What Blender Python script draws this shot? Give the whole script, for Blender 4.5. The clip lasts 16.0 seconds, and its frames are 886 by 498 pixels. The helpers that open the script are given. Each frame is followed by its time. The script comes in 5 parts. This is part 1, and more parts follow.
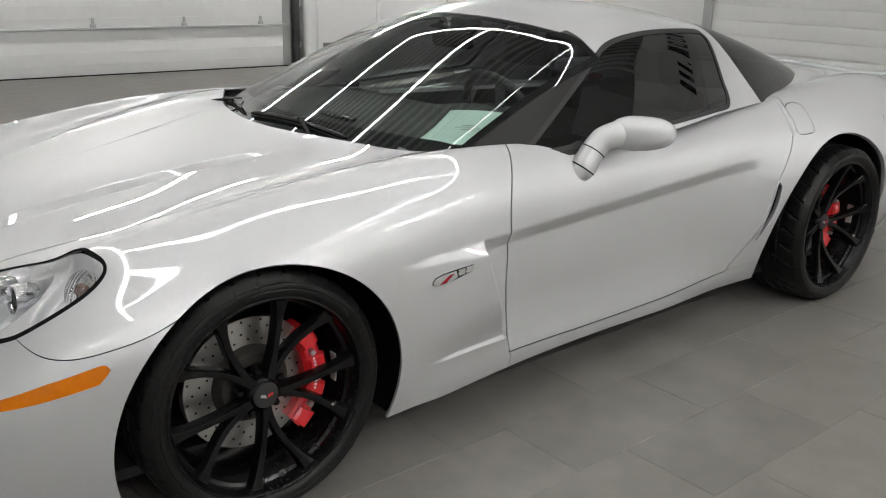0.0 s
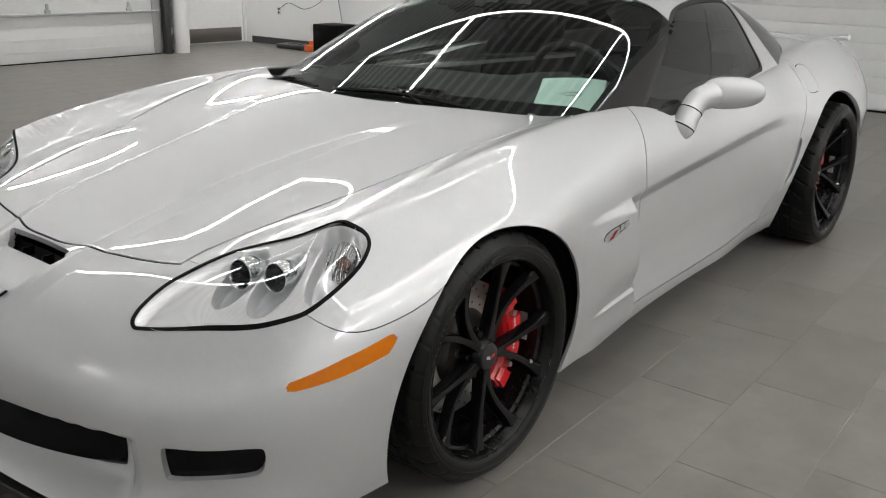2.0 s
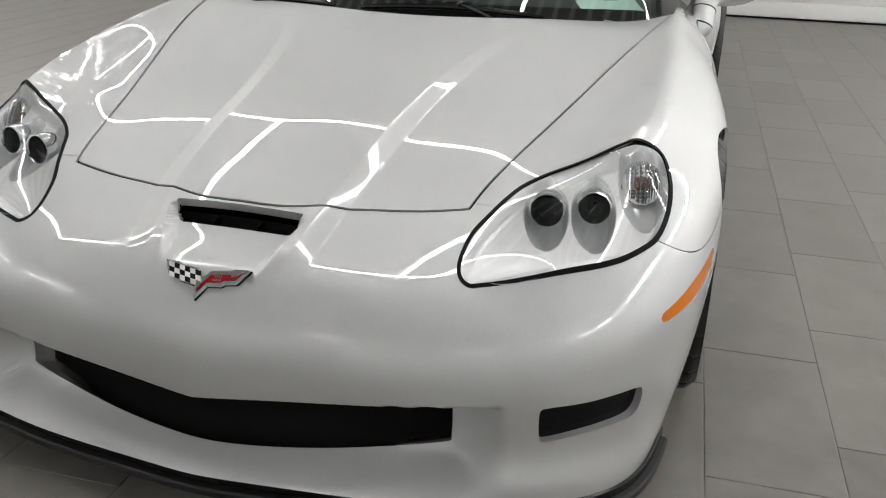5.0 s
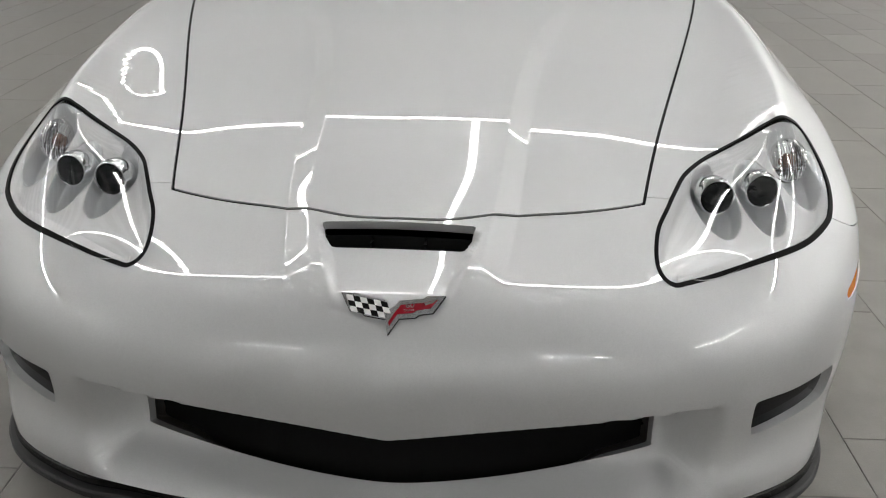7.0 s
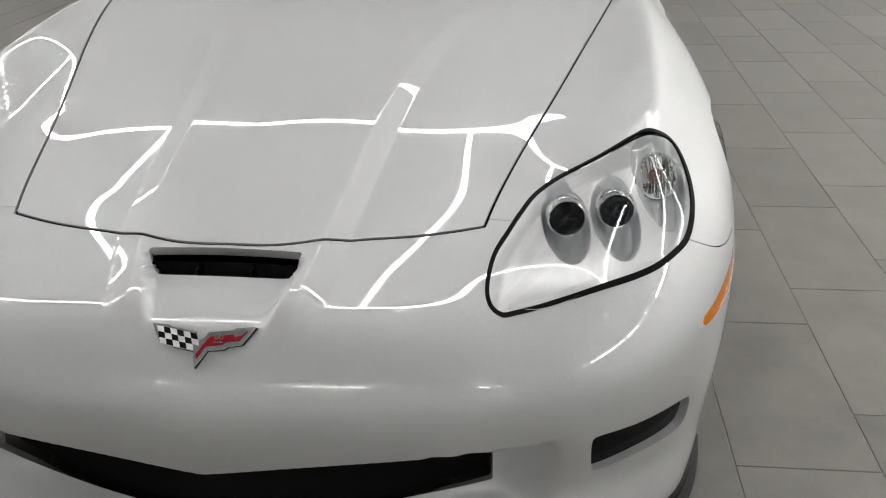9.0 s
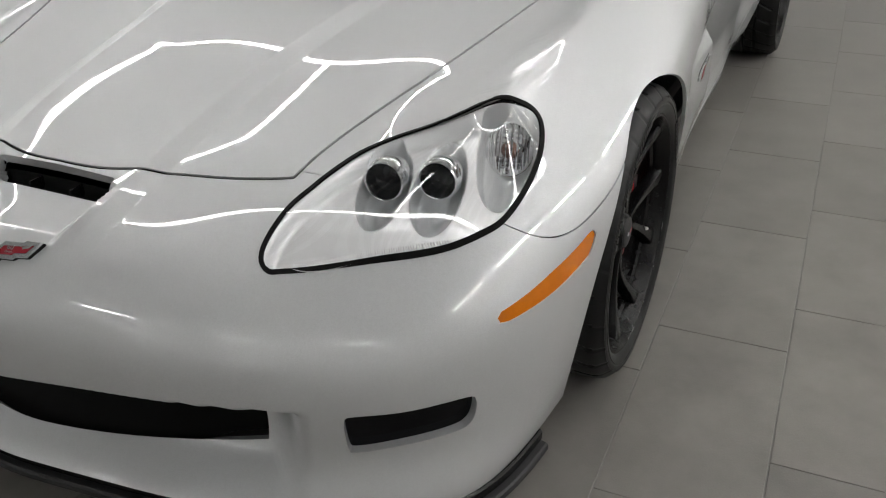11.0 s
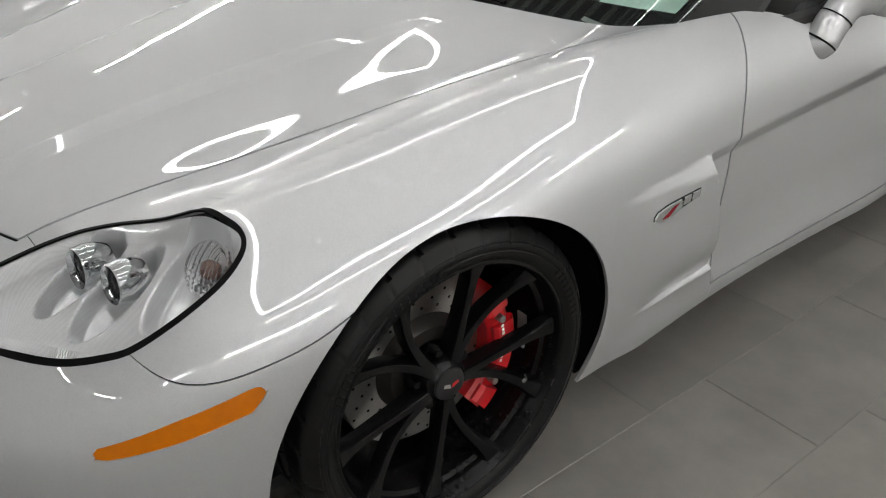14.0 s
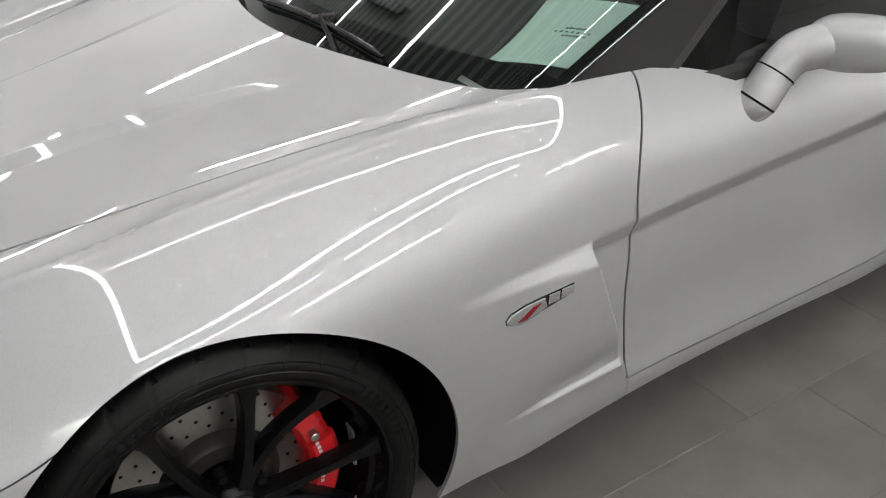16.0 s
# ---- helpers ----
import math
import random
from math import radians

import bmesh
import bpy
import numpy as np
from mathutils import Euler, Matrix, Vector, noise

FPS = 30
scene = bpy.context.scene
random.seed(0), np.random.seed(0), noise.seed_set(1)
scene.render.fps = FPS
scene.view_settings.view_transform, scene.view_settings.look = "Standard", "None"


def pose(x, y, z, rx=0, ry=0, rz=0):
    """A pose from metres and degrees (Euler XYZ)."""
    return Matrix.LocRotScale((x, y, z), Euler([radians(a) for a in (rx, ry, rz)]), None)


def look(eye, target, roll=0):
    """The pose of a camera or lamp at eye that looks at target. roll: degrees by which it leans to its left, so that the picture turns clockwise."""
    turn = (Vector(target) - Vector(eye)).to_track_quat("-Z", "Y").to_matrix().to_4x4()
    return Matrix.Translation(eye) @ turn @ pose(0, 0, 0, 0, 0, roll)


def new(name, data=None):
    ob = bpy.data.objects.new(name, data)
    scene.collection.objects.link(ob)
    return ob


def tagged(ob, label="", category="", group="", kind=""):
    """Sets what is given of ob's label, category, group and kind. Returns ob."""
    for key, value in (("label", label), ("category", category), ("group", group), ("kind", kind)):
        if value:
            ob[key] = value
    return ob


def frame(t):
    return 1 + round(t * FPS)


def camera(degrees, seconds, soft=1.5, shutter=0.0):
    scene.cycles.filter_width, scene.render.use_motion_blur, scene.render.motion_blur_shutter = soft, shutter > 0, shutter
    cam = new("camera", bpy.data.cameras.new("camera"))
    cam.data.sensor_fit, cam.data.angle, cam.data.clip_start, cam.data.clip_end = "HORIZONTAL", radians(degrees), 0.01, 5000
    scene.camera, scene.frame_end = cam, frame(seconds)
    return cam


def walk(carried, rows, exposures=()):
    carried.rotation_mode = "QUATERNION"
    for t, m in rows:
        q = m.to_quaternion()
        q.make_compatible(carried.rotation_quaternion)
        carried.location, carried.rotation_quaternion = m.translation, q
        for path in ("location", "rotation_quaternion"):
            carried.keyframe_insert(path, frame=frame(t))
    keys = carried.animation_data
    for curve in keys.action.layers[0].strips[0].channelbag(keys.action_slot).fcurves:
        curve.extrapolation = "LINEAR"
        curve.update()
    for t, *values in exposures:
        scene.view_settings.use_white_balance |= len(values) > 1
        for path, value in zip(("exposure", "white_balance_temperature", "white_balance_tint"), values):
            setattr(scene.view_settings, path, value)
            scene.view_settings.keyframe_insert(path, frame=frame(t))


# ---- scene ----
cam = camera(53.6, 16.0, 1.1)
EXPOSURES = [(0, .40), (2.5, .5), (5, .6), (9, .5), (11.5, .32), (14, .18), (16, .2)]
PATH = [
    (0, (0.888, 2.706, 1.343), (-0.304, 1.219, 0.734), 1.4),
    (0.5, (1.065, 2.565, 1.313), (-0.198, 1.136, 0.712), 1.1),
    (1, (1.24, 2.433, 1.299), (-0.095, 1.072, 0.696), 1.0),
    (1.5, (1.482, 2.258, 1.284), (0.073, 0.977, 0.673), 1.1),
    (2, (1.641, 2.094, 1.28), (0.17, 0.894, 0.651), 1.1),
    (2.5, (1.75, 1.896, 1.255), (0.222, 0.784, 0.601), 0.8),
    (3, (1.854, 1.714, 1.261), (0.274, 0.706, 0.564), 1.0),
    (3.5, (1.971, 1.509, 1.273), (0.342, 0.615, 0.534), 0.9),
    (4, (2.057, 1.311, 1.293), (0.382, 0.553, 0.505), 0.9),
    (4.5, (2.125, 1.072, 1.236), (0.387, 0.446, 0.47), 1.5),
    (5, (2.16, 0.859, 1.225), (0.39, 0.354, 0.441), 1.3),
    (7.5, (2.123, 0.134, 1.265), (0.319, 0.059, 0.404), 0.1),
    (8, (2.101, 0.195, 1.304), (0.302, 0.127, 0.434), -0.3),
    (8.5, (2.073, 0.398, 1.305), (0.282, 0.25, 0.427), -1.4),
    (9, (2.008, 0.588, 1.286), (0.234, 0.332, 0.398), -1.8),
    (11.5, (1.545, 1.416, 1.228), (0.041, 0.529, 0.252), -0.9),
    (12, (1.356, 1.521, 1.239), (-0.068, 0.511, 0.264), -0.7),
    (12.5, (1.228, 1.623, 1.252), (-0.106, 0.494, 0.278), -0.7),
    (13, (1.113, 1.747, 1.291), (-0.128, 0.521, 0.313), -0.4),
    (13.5, (0.982, 1.849, 1.33), (-0.156, 0.538, 0.337), -0.2),
    (14, (0.811, 1.891, 1.348), (-0.275, 0.543, 0.347), 1.2),
    (14.5, (0.655, 1.923, 1.371), (-0.374, 0.538, 0.361), 1.3),
    (15, (0.499, 1.954, 1.378), (-0.465, 0.524, 0.365), 0.5),
    (15.5, (0.35, 1.928, 1.355), (-0.578, 0.473, 0.345), -0.2),
    (16, (0.22, 1.946, 1.378), (-0.662, 0.453, 0.382), -1.6),
]
walk(cam, [(t, look(eye, target, roll)) for t, eye, target, roll in PATH], EXPOSURES)


# ---- light ----
world = bpy.data.worlds.new("hall_air")
scene.world = world
world.use_nodes = True
world.node_tree.nodes["Background"].inputs[0].default_value = (.9, .95, 1, 1)
world.node_tree.nodes["Background"].inputs[1].default_value = .02
TUBE_POWER, SIDE_FILL_POWER, FAR_FILL_POWER, FRONT_POWER, REAR_FILL_POWER = 19.0, 150.0, 80.0, 66.0, 190.0


# ---- materials ----
def nodes(name):
    m = bpy.data.materials.new(name)
    m.use_nodes = True
    t = m.node_tree
    return m, t, t.nodes["Principled BSDF"]


def add(t, kind, **sets):
    n = t.nodes.new("ShaderNode" + kind)
    for k, v in sets.items():
        n.inputs[k.replace("_", " ")].default_value = v
    return n


def surface(name, colour, rough=.5, metal=0.0, coat=0.0, grain=0.0, size=60.0, vary=.06, bump=0.0, spec=.5, coat_rough=.03, detail=4.0):
    """A painted or plain surface whose colour and gloss vary at two scales, with fine relief."""
    m, t, b = nodes(name)
    b.inputs["Metallic"].default_value, b.inputs["Coat Weight"].default_value = metal, coat
    b.inputs["Coat Roughness"].default_value, b.inputs["Specular IOR Level"].default_value = coat_rough, spec
    at = t.nodes.new("ShaderNodeTexCoord")
    big = add(t, "TexNoise", Scale=2.3, Detail=3.0)
    fine = add(t, "TexNoise", Scale=size, Detail=detail)
    t.links.new(at.outputs["Object"], big.inputs["Vector"])
    t.links.new(at.outputs["Object"], fine.inputs["Vector"])
    mix = t.nodes.new("ShaderNodeMath")
    mix.operation = "MULTIPLY_ADD"
    mix.inputs[1].default_value = .5
    t.links.new(fine.outputs["Fac"], mix.inputs[0])
    half = t.nodes.new("ShaderNodeMath")
    half.operation = "MULTIPLY"
    half.inputs[1].default_value = .5
    t.links.new(big.outputs["Fac"], half.inputs[0])
    t.links.new(half.outputs[0], mix.inputs[2])
    ramp = t.nodes.new("ShaderNodeValToRGB")
    ramp.color_ramp.elements[0].position, ramp.color_ramp.elements[1].position = .3, .7
    for e, k in ((0, 1 - vary), (1, 1 + vary)):
        ramp.color_ramp.elements[e].color = (*[min(1, c * k) for c in colour], 1)
    t.links.new(mix.outputs[0], ramp.inputs[0])
    t.links.new(ramp.outputs[0], b.inputs["Base Color"])
    r = add(t, "MapRange")
    r.inputs["To Min"].default_value, r.inputs["To Max"].default_value = max(.02, rough - grain), min(1, rough + grain)
    t.links.new(mix.outputs[0], r.inputs["Value"])
    t.links.new(r.outputs[0], b.inputs["Roughness"])
    if bump:
        n = add(t, "Bump", Strength=.6, Distance=bump)
        t.links.new(fine.outputs["Fac"], n.inputs["Height"])
        t.links.new(n.outputs[0], b.inputs["Normal"])
    return m


def clear(name, tint, ior=1.5):
    """Thin glass: tinted see-through with a Fresnel gloss."""
    m = bpy.data.materials.new(name)
    m.use_nodes = True
    t = m.node_tree
    t.nodes.clear()
    out = t.nodes.new("ShaderNodeOutputMaterial")
    mix, tr, gl, fr = (t.nodes.new("ShaderNode" + k) for k in ("MixShader", "BsdfTransparent", "BsdfGlossy", "Fresnel"))
    tr.inputs[0].default_value = (*tint, 1)
    gl.inputs["Roughness"].default_value = .01
    fr.inputs[0].default_value = ior
    t.links.new(fr.outputs[0], mix.inputs[0])
    t.links.new(tr.outputs[0], mix.inputs[1])
    t.links.new(gl.outputs[0], mix.inputs[2])
    t.links.new(mix.outputs[0], out.inputs[0])
    return m


def glow(name, colour, power):
    m, t, b = nodes(name)
    b.inputs["Base Color"].default_value = (.9, .9, .9, 1)
    b.inputs["Emission Color"].default_value, b.inputs["Emission Strength"].default_value = (*colour, 1), power
    return m


def car_paint():
    """Silver metallic: fine flakes under a clear coat."""
    m, t, b = nodes("silver_paint")
    at = t.nodes.new("ShaderNodeTexCoord")
    flake = add(t, "TexVoronoi", Scale=1500.0)
    t.links.new(at.outputs["Object"], flake.inputs["Vector"])
    ramp = t.nodes.new("ShaderNodeValToRGB")
    ramp.color_ramp.elements[0].color = (.50, .508, .518, 1)
    ramp.color_ramp.elements[1].color = (.68, .689, .70, 1)
    t.links.new(flake.outputs["Color"], ramp.inputs[0])
    t.links.new(ramp.outputs[0], b.inputs["Base Color"])
    b.inputs["Metallic"].default_value, b.inputs["Roughness"].default_value = .57, .55
    b.inputs["Coat Weight"].default_value, b.inputs["Coat Roughness"].default_value = 1.0, .012
    b.inputs["Coat IOR"].default_value = 1.75
    return m


paint = car_paint()
gap_black = surface("seal_black", (.0025, .0025, .0025), .6, spec=.12)
satin_black = surface("satin_black", (.0032, .0032, .0035), .26, grain=.06, spec=.26)
spoke_black = surface("spoke_black", (.004, .004, .0043), .24, grain=.05, spec=.26)
gloss_black = surface("gloss_black", (.006, .006, .006), .22, spec=.4)
pillar_black = surface("pillar_film", (.012, .0115, .011), .42, grain=.06, spec=.25)
liner_black = surface("liner_black", (.0045, .0045, .0045), .75, spec=.1, bump=.0006, size=500.0)
plastic = surface("dark_plastic", (.012, .012, .013), .6, bump=.0004, size=900.0)
rubber = surface("tyre_rubber", (.006, .006, .006), .40, grain=.12, spec=.24, vary=.3, size=70.0, bump=.0004)
steel = surface("disc_steel", (.50, .49, .47), .32, metal=1.0, grain=.1, vary=.12, size=160.0)
hat_dark = surface("disc_hat", (.05, .045, .04), .5, metal=.6, vary=.2)
chrome = surface("chrome", (.80, .81, .82), .08, metal=1.0, vary=.02)
caliper_red = surface("caliper_red", (.62, .012, .018), .28, coat=.8, vary=.08)
amber = surface("amber_lens", (.62, .165, .0005), .2, coat=.25, vary=.08, size=90.0, bump=.0003, spec=.3, coat_rough=.04)
bulb_amber = surface("bulb_amber", (.22, .12, .09), .2, coat=.4, vary=.08)
red_lens = surface("red_lens", (.45, .02, .025), .15, coat=1.0)
lamp_silver = surface("lamp_silver", (.80, .81, .82), .28, metal=.5, vary=.05)
bezel_grey = surface("lamp_bezel", (.86, .865, .87), .26, metal=.3, coat=.4, vary=.04)
lamp_dark = surface("lamp_dark", (.004, .004, .005), .06, spec=.16)
white_enamel = surface("white_enamel", (.80, .80, .80), .25, coat=.5)
badge_red = surface("badge_red", (.24, .006, .016), .22, coat=.4)
badge_silver = surface("badge_silver", (.80, .81, .82), .14, metal=.95, vary=.03)
sheet_paper = surface("pale_green_paper", (.66, .86, .78), .8, vary=.03)
ink = surface("ink", (.05, .07, .06), .8)
glass = clear("tinted_glass", (.70, .79, .75), 1.85)
dark_glass = clear("dark_side_glass", (.15, .155, .15), 1.95)
lens_glass = clear("lamp_cover", (.975, .98, .985), 1.7)
dash_grey = surface("dash_grey", (.045, .047, .046), .6, vary=.1, bump=.0004, size=700.0)
leather = surface("black_leather", (.028, .028, .029), .5, bump=.001, size=400.0)
wall_white = surface("white_wall_paint", (.84, .845, .84), .55, vary=.03, size=25.0, bump=.0006)
door_white = surface("white_door_enamel", (.84, .845, .84), .42, vary=.03, size=14.0, bump=.0004)
rib_grey = surface("rib_metal", (.74, .75, .75), .5, vary=.05)
deck_grey = surface("ceiling_metal", (.29, .293, .297), .5, vary=.05)
kick_steel = surface("kick_steel", (.20, .185, .17), .35, metal=.8, vary=.1)
trim_grey = surface("galvanised", (.52, .53, .53), .4, metal=.6, vary=.1)
dark_trim = surface("dark_baseboard", (.06, .06, .062), .5)
orange = surface("orange_plastic", (.75, .16, .03), .45)
white_plastic = surface("white_plastic", (.72, .73, .73), .45)
tube_glow = glow("tube_white", (1.0, .985, .96), TUBE_POWER)
side_fill_glow = glow("side_fill_white", (1.0, .985, .96), SIDE_FILL_POWER)
front_glow = glow("front_tube_white", (1.0, .985, .96), FRONT_POWER)
far_fill_glow = glow("far_fill_white", (1.0, .985, .96), FAR_FILL_POWER)
rear_fill_glow = glow("rear_fill_white", (1.0, .985, .96), REAR_FILL_POWER)


def tile_material():
    """Grey porcelain with cloudy wear, each tile a shade of its own."""
    m, t, b = nodes("grey_porcelain")
    at = t.nodes.new("ShaderNodeNewGeometry")
    info = t.nodes.new("ShaderNodeObjectInfo")
    cloud = add(t, "TexNoise", Scale=5.0, Detail=6.0, Roughness=.6)
    fine = add(t, "TexNoise", Scale=240.0, Detail=3.0)
    t.links.new(at.outputs["Position"], cloud.inputs["Vector"])
    t.links.new(at.outputs["Position"], fine.inputs["Vector"])
    ramp = t.nodes.new("ShaderNodeValToRGB")
    ramp.color_ramp.elements[0].position, ramp.color_ramp.elements[1].position = .3, .72
    ramp.color_ramp.elements[0].color, ramp.color_ramp.elements[1].color = (.165, .156, .144, 1), (.228, .216, .200, 1)
    t.links.new(cloud.outputs["Fac"], ramp.inputs[0])
    shade = add(t, "MapRange")
    shade.inputs["To Min"].default_value, shade.inputs["To Max"].default_value = .90, 1.09
    t.links.new(info.outputs["Random"], shade.inputs["Value"])
    mul = t.nodes.new("ShaderNodeVectorMath")
    mul.operation = "SCALE"
    t.links.new(ramp.outputs[0], mul.inputs[0])
    t.links.new(shade.outputs[0], mul.inputs["Scale"])
    t.links.new(mul.outputs[0], b.inputs["Base Color"])
    r = add(t, "MapRange")
    r.inputs["To Min"].default_value, r.inputs["To Max"].default_value = .26, .50
    b.inputs["Specular IOR Level"].default_value = .34
    t.links.new(cloud.outputs["Fac"], r.inputs["Value"])
    t.links.new(r.outputs[0], b.inputs["Roughness"])
    n = add(t, "Bump", Strength=.5, Distance=.0008)
    t.links.new(fine.outputs["Fac"], n.inputs["Height"])
    t.links.new(n.outputs[0], b.inputs["Normal"])
    return m


tile_grey = tile_material()
grout = surface("grout", (.215, .205, .195), .85, vary=.12, size=40.0)


# ---- mesh helpers ----
def mesh_of(name, verts, faces, material, smooth=False):
    me = bpy.data.meshes.new(name)
    me.from_pydata([tuple(map(float, v)) for v in verts], [], [tuple(map(int, f)) for f in faces])
    me.materials.append(material)
    if smooth:
        me.shade_smooth()
        me.set_sharp_from_angle(angle=radians(smooth if smooth is not True else 40))
    me.update()
    return me


def hang(name, me, parent=None, m=None, label=""):
    ob = new(name, me)
    if parent is not None:
        ob.parent = parent
    if m is not None:
        ob.matrix_basis = m
    return tagged(ob, label)


def part(name, bm, material, parent, label="", smooth=40):
    """One bmesh as one mesh object under a thing or a part."""
    me = bpy.data.meshes.new(name)
    bm.to_mesh(me)
    bm.free()
    me.materials.append(material)
    if smooth:
        me.shade_smooth()
        me.set_sharp_from_angle(angle=radians(smooth))
    return hang(name, me, parent, None, label)


def box(bm, lo, hi, bevel=0.0, m=None):
    r = bmesh.ops.create_cube(bm, size=1)["verts"]
    for v in r:
        v.co = Vector([(a + b) / 2 + c * (b - a) for a, b, c in zip(lo, hi, v.co)])
        if m is not None:
            v.co = m @ v.co
    if bevel:
        es = list({e for v in r for e in v.link_edges})
        bmesh.ops.bevel(bm, geom=es, offset=bevel, segments=2, affect="EDGES", profile=.5)
    return bm


def boxed(lo, hi, bevel=0.0, m=None):
    return box(bmesh.new(), lo, hi, bevel, m)


def grid_faces(n, m, wrap_n=False, wrap_m=False):
    i, j = np.meshgrid(np.arange(n if wrap_n else n - 1), np.arange(m if wrap_m else m - 1), indexing="ij")
    a, b = i * m + j, ((i + 1) % n) * m + j
    c, d = ((i + 1) % n) * m + (j + 1) % m, i * m + (j + 1) % m
    return np.stack([a, b, c, d], -1).reshape(-1, 4)


def lathe(profile, segments=96, axis="y"):
    """Turn (along, radius) points about an axis."""
    pr, th = np.array(profile, float), np.linspace(0, 2 * np.pi, segments, endpoint=False)
    c, s = np.cos(th)[:, None] * pr[None, :, 1], np.sin(th)[:, None] * pr[None, :, 1]
    al = np.broadcast_to(pr[None, :, 0], c.shape)
    V = np.stack((c, al, s) if axis == "y" else ((al, c, s) if axis == "x" else (c, s, al)), -1).reshape(-1, 3)
    F = grid_faces(segments, len(pr), wrap_n=True)
    return V, F[:, ::-1] if axis == "y" else F


def sweep(points, radius, sides=10, closed=False):
    """A tube along points; radius may be a list."""
    P = np.array(points, float)
    n = len(P)
    R = np.broadcast_to(np.asarray(radius, float), (n,)) if np.ndim(radius) < 1 else np.asarray(radius, float)
    V, up = [], Vector((.13, .21, .97))
    for i in range(n):
        a = P[(i + 1) % n] if (closed or i < n - 1) else P[i]
        b = P[i - 1] if (closed or i > 0) else P[i]
        d = Vector(a - b).normalized()
        u = d.cross(up).normalized()
        w = u.cross(d)
        V += [Vector(P[i]) + (u * math.cos(k * 2 * math.pi / sides) + w * math.sin(k * 2 * math.pi / sides)) * R[i] for k in range(sides)]
    F = [tuple(f) for f in grid_faces(n, sides, wrap_n=closed, wrap_m=True)]
    if not closed:
        F += [tuple(range(sides))[::-1], tuple((n - 1) * sides + k for k in range(sides))]
    return V, F


def curve(points, n=8, closed=True):
    """A smooth run through 2D or 3D points."""
    P, out = np.array(points, float), []
    k = len(P)
    for i in range(k if closed else k - 1):
        p0, p1, p2, p3 = (P[(i + o) % k] if closed else P[min(max(i + o, 0), k - 1)] for o in (-1, 0, 1, 2))
        for s in np.arange(n) / n:
            out.append(.5 * (2 * p1 + (p2 - p0) * s + (2 * p0 - 5 * p1 + 4 * p2 - p3) * s ** 2 + (3 * p1 - p0 - 3 * p2 + p3) * s ** 3))
    if not closed:
        out.append(P[-1])
    return np.array(out)


def outline(points, n=6, smooth=True):
    """Signed distance to a closed outline, positive inside."""
    C = curve(points, n) if smooth else np.array(points, float)
    A, B = C, np.roll(C, -1, 0)
    lo, hi = C.min(0) - .08, C.max(0) + .08

    def field(q):
        f = np.full(len(q), -.08)
        near = np.all((q > lo) & (q < hi), axis=1)
        p = q[near]
        best, odd = np.full(len(p), 9.0), np.zeros(len(p), bool)
        for a, b in zip(A, B):
            ab, ap = b - a, p - a
            s = np.clip(ap @ ab / (ab @ ab + 1e-12), 0, 1)
            best = np.minimum(best, np.hypot(*(ap - s[:, None] * ab).T))
            if a[1] != b[1]:
                odd ^= ((a[1] > p[:, 1]) != (b[1] > p[:, 1])) & (p[:, 0] < (b[0] - a[0]) * (p[:, 1] - a[1]) / (b[1] - a[1]) + a[0])
        f[near] = np.where(odd, best, -best)
        return f
    return field


def split(V, N, T, f):
    """Cut triangles along f = 0."""
    f = np.where(np.abs(f) < 1e-6, 1e-6, f)
    s = f[T] > 0
    c = s.sum(1)
    mixed = (c == 1) | (c == 2)
    if not mixed.any():
        return V, N, T
    M, sm = T[mixed], s[mixed]
    first = np.argmax(sm == (c[mixed] == 1)[:, None], axis=1)
    M = np.stack([M[np.arange(len(M)), (first + k) % 3] for k in range(3)], 1)
    a, b, d = M.T
    n = len(V)
    key = np.concatenate([np.minimum(a, b) * n + np.maximum(a, b), np.minimum(a, d) * n + np.maximum(a, d)])
    u, inv = np.unique(key, return_inverse=True)
    i, j = u // n, u % n
    t = (f[i] / (f[i] - f[j]))[:, None]
    V2, N2 = V[i] + (V[j] - V[i]) * t, N[i] + (N[j] - N[i]) * t
    N2 /= np.linalg.norm(N2, axis=1, keepdims=True)
    ab, ad = n + inv[:len(M)], n + inv[len(M):]
    T2 = np.concatenate([T[~mixed], np.stack([a, ab, ad], 1), np.stack([ab, b, d], 1), np.stack([ab, d, ad], 1)])
    return np.concatenate([V, V2]), np.concatenate([N, N2]), T2


def take(V, N, T, keep):
    T = T[keep]
    u, inv = np.unique(T, return_inverse=True)
    return V[u], N[u], inv.reshape(-1, 3)


def mirrored(V, N, T):
    return V * (1, -1, 1), N * (1, -1, 1), T[:, ::-1]


def joined(a, b):
    return np.concatenate([a[0], b[0]]), np.concatenate([a[1], b[1]]), np.concatenate([a[2], b[2] + len(a[0])])


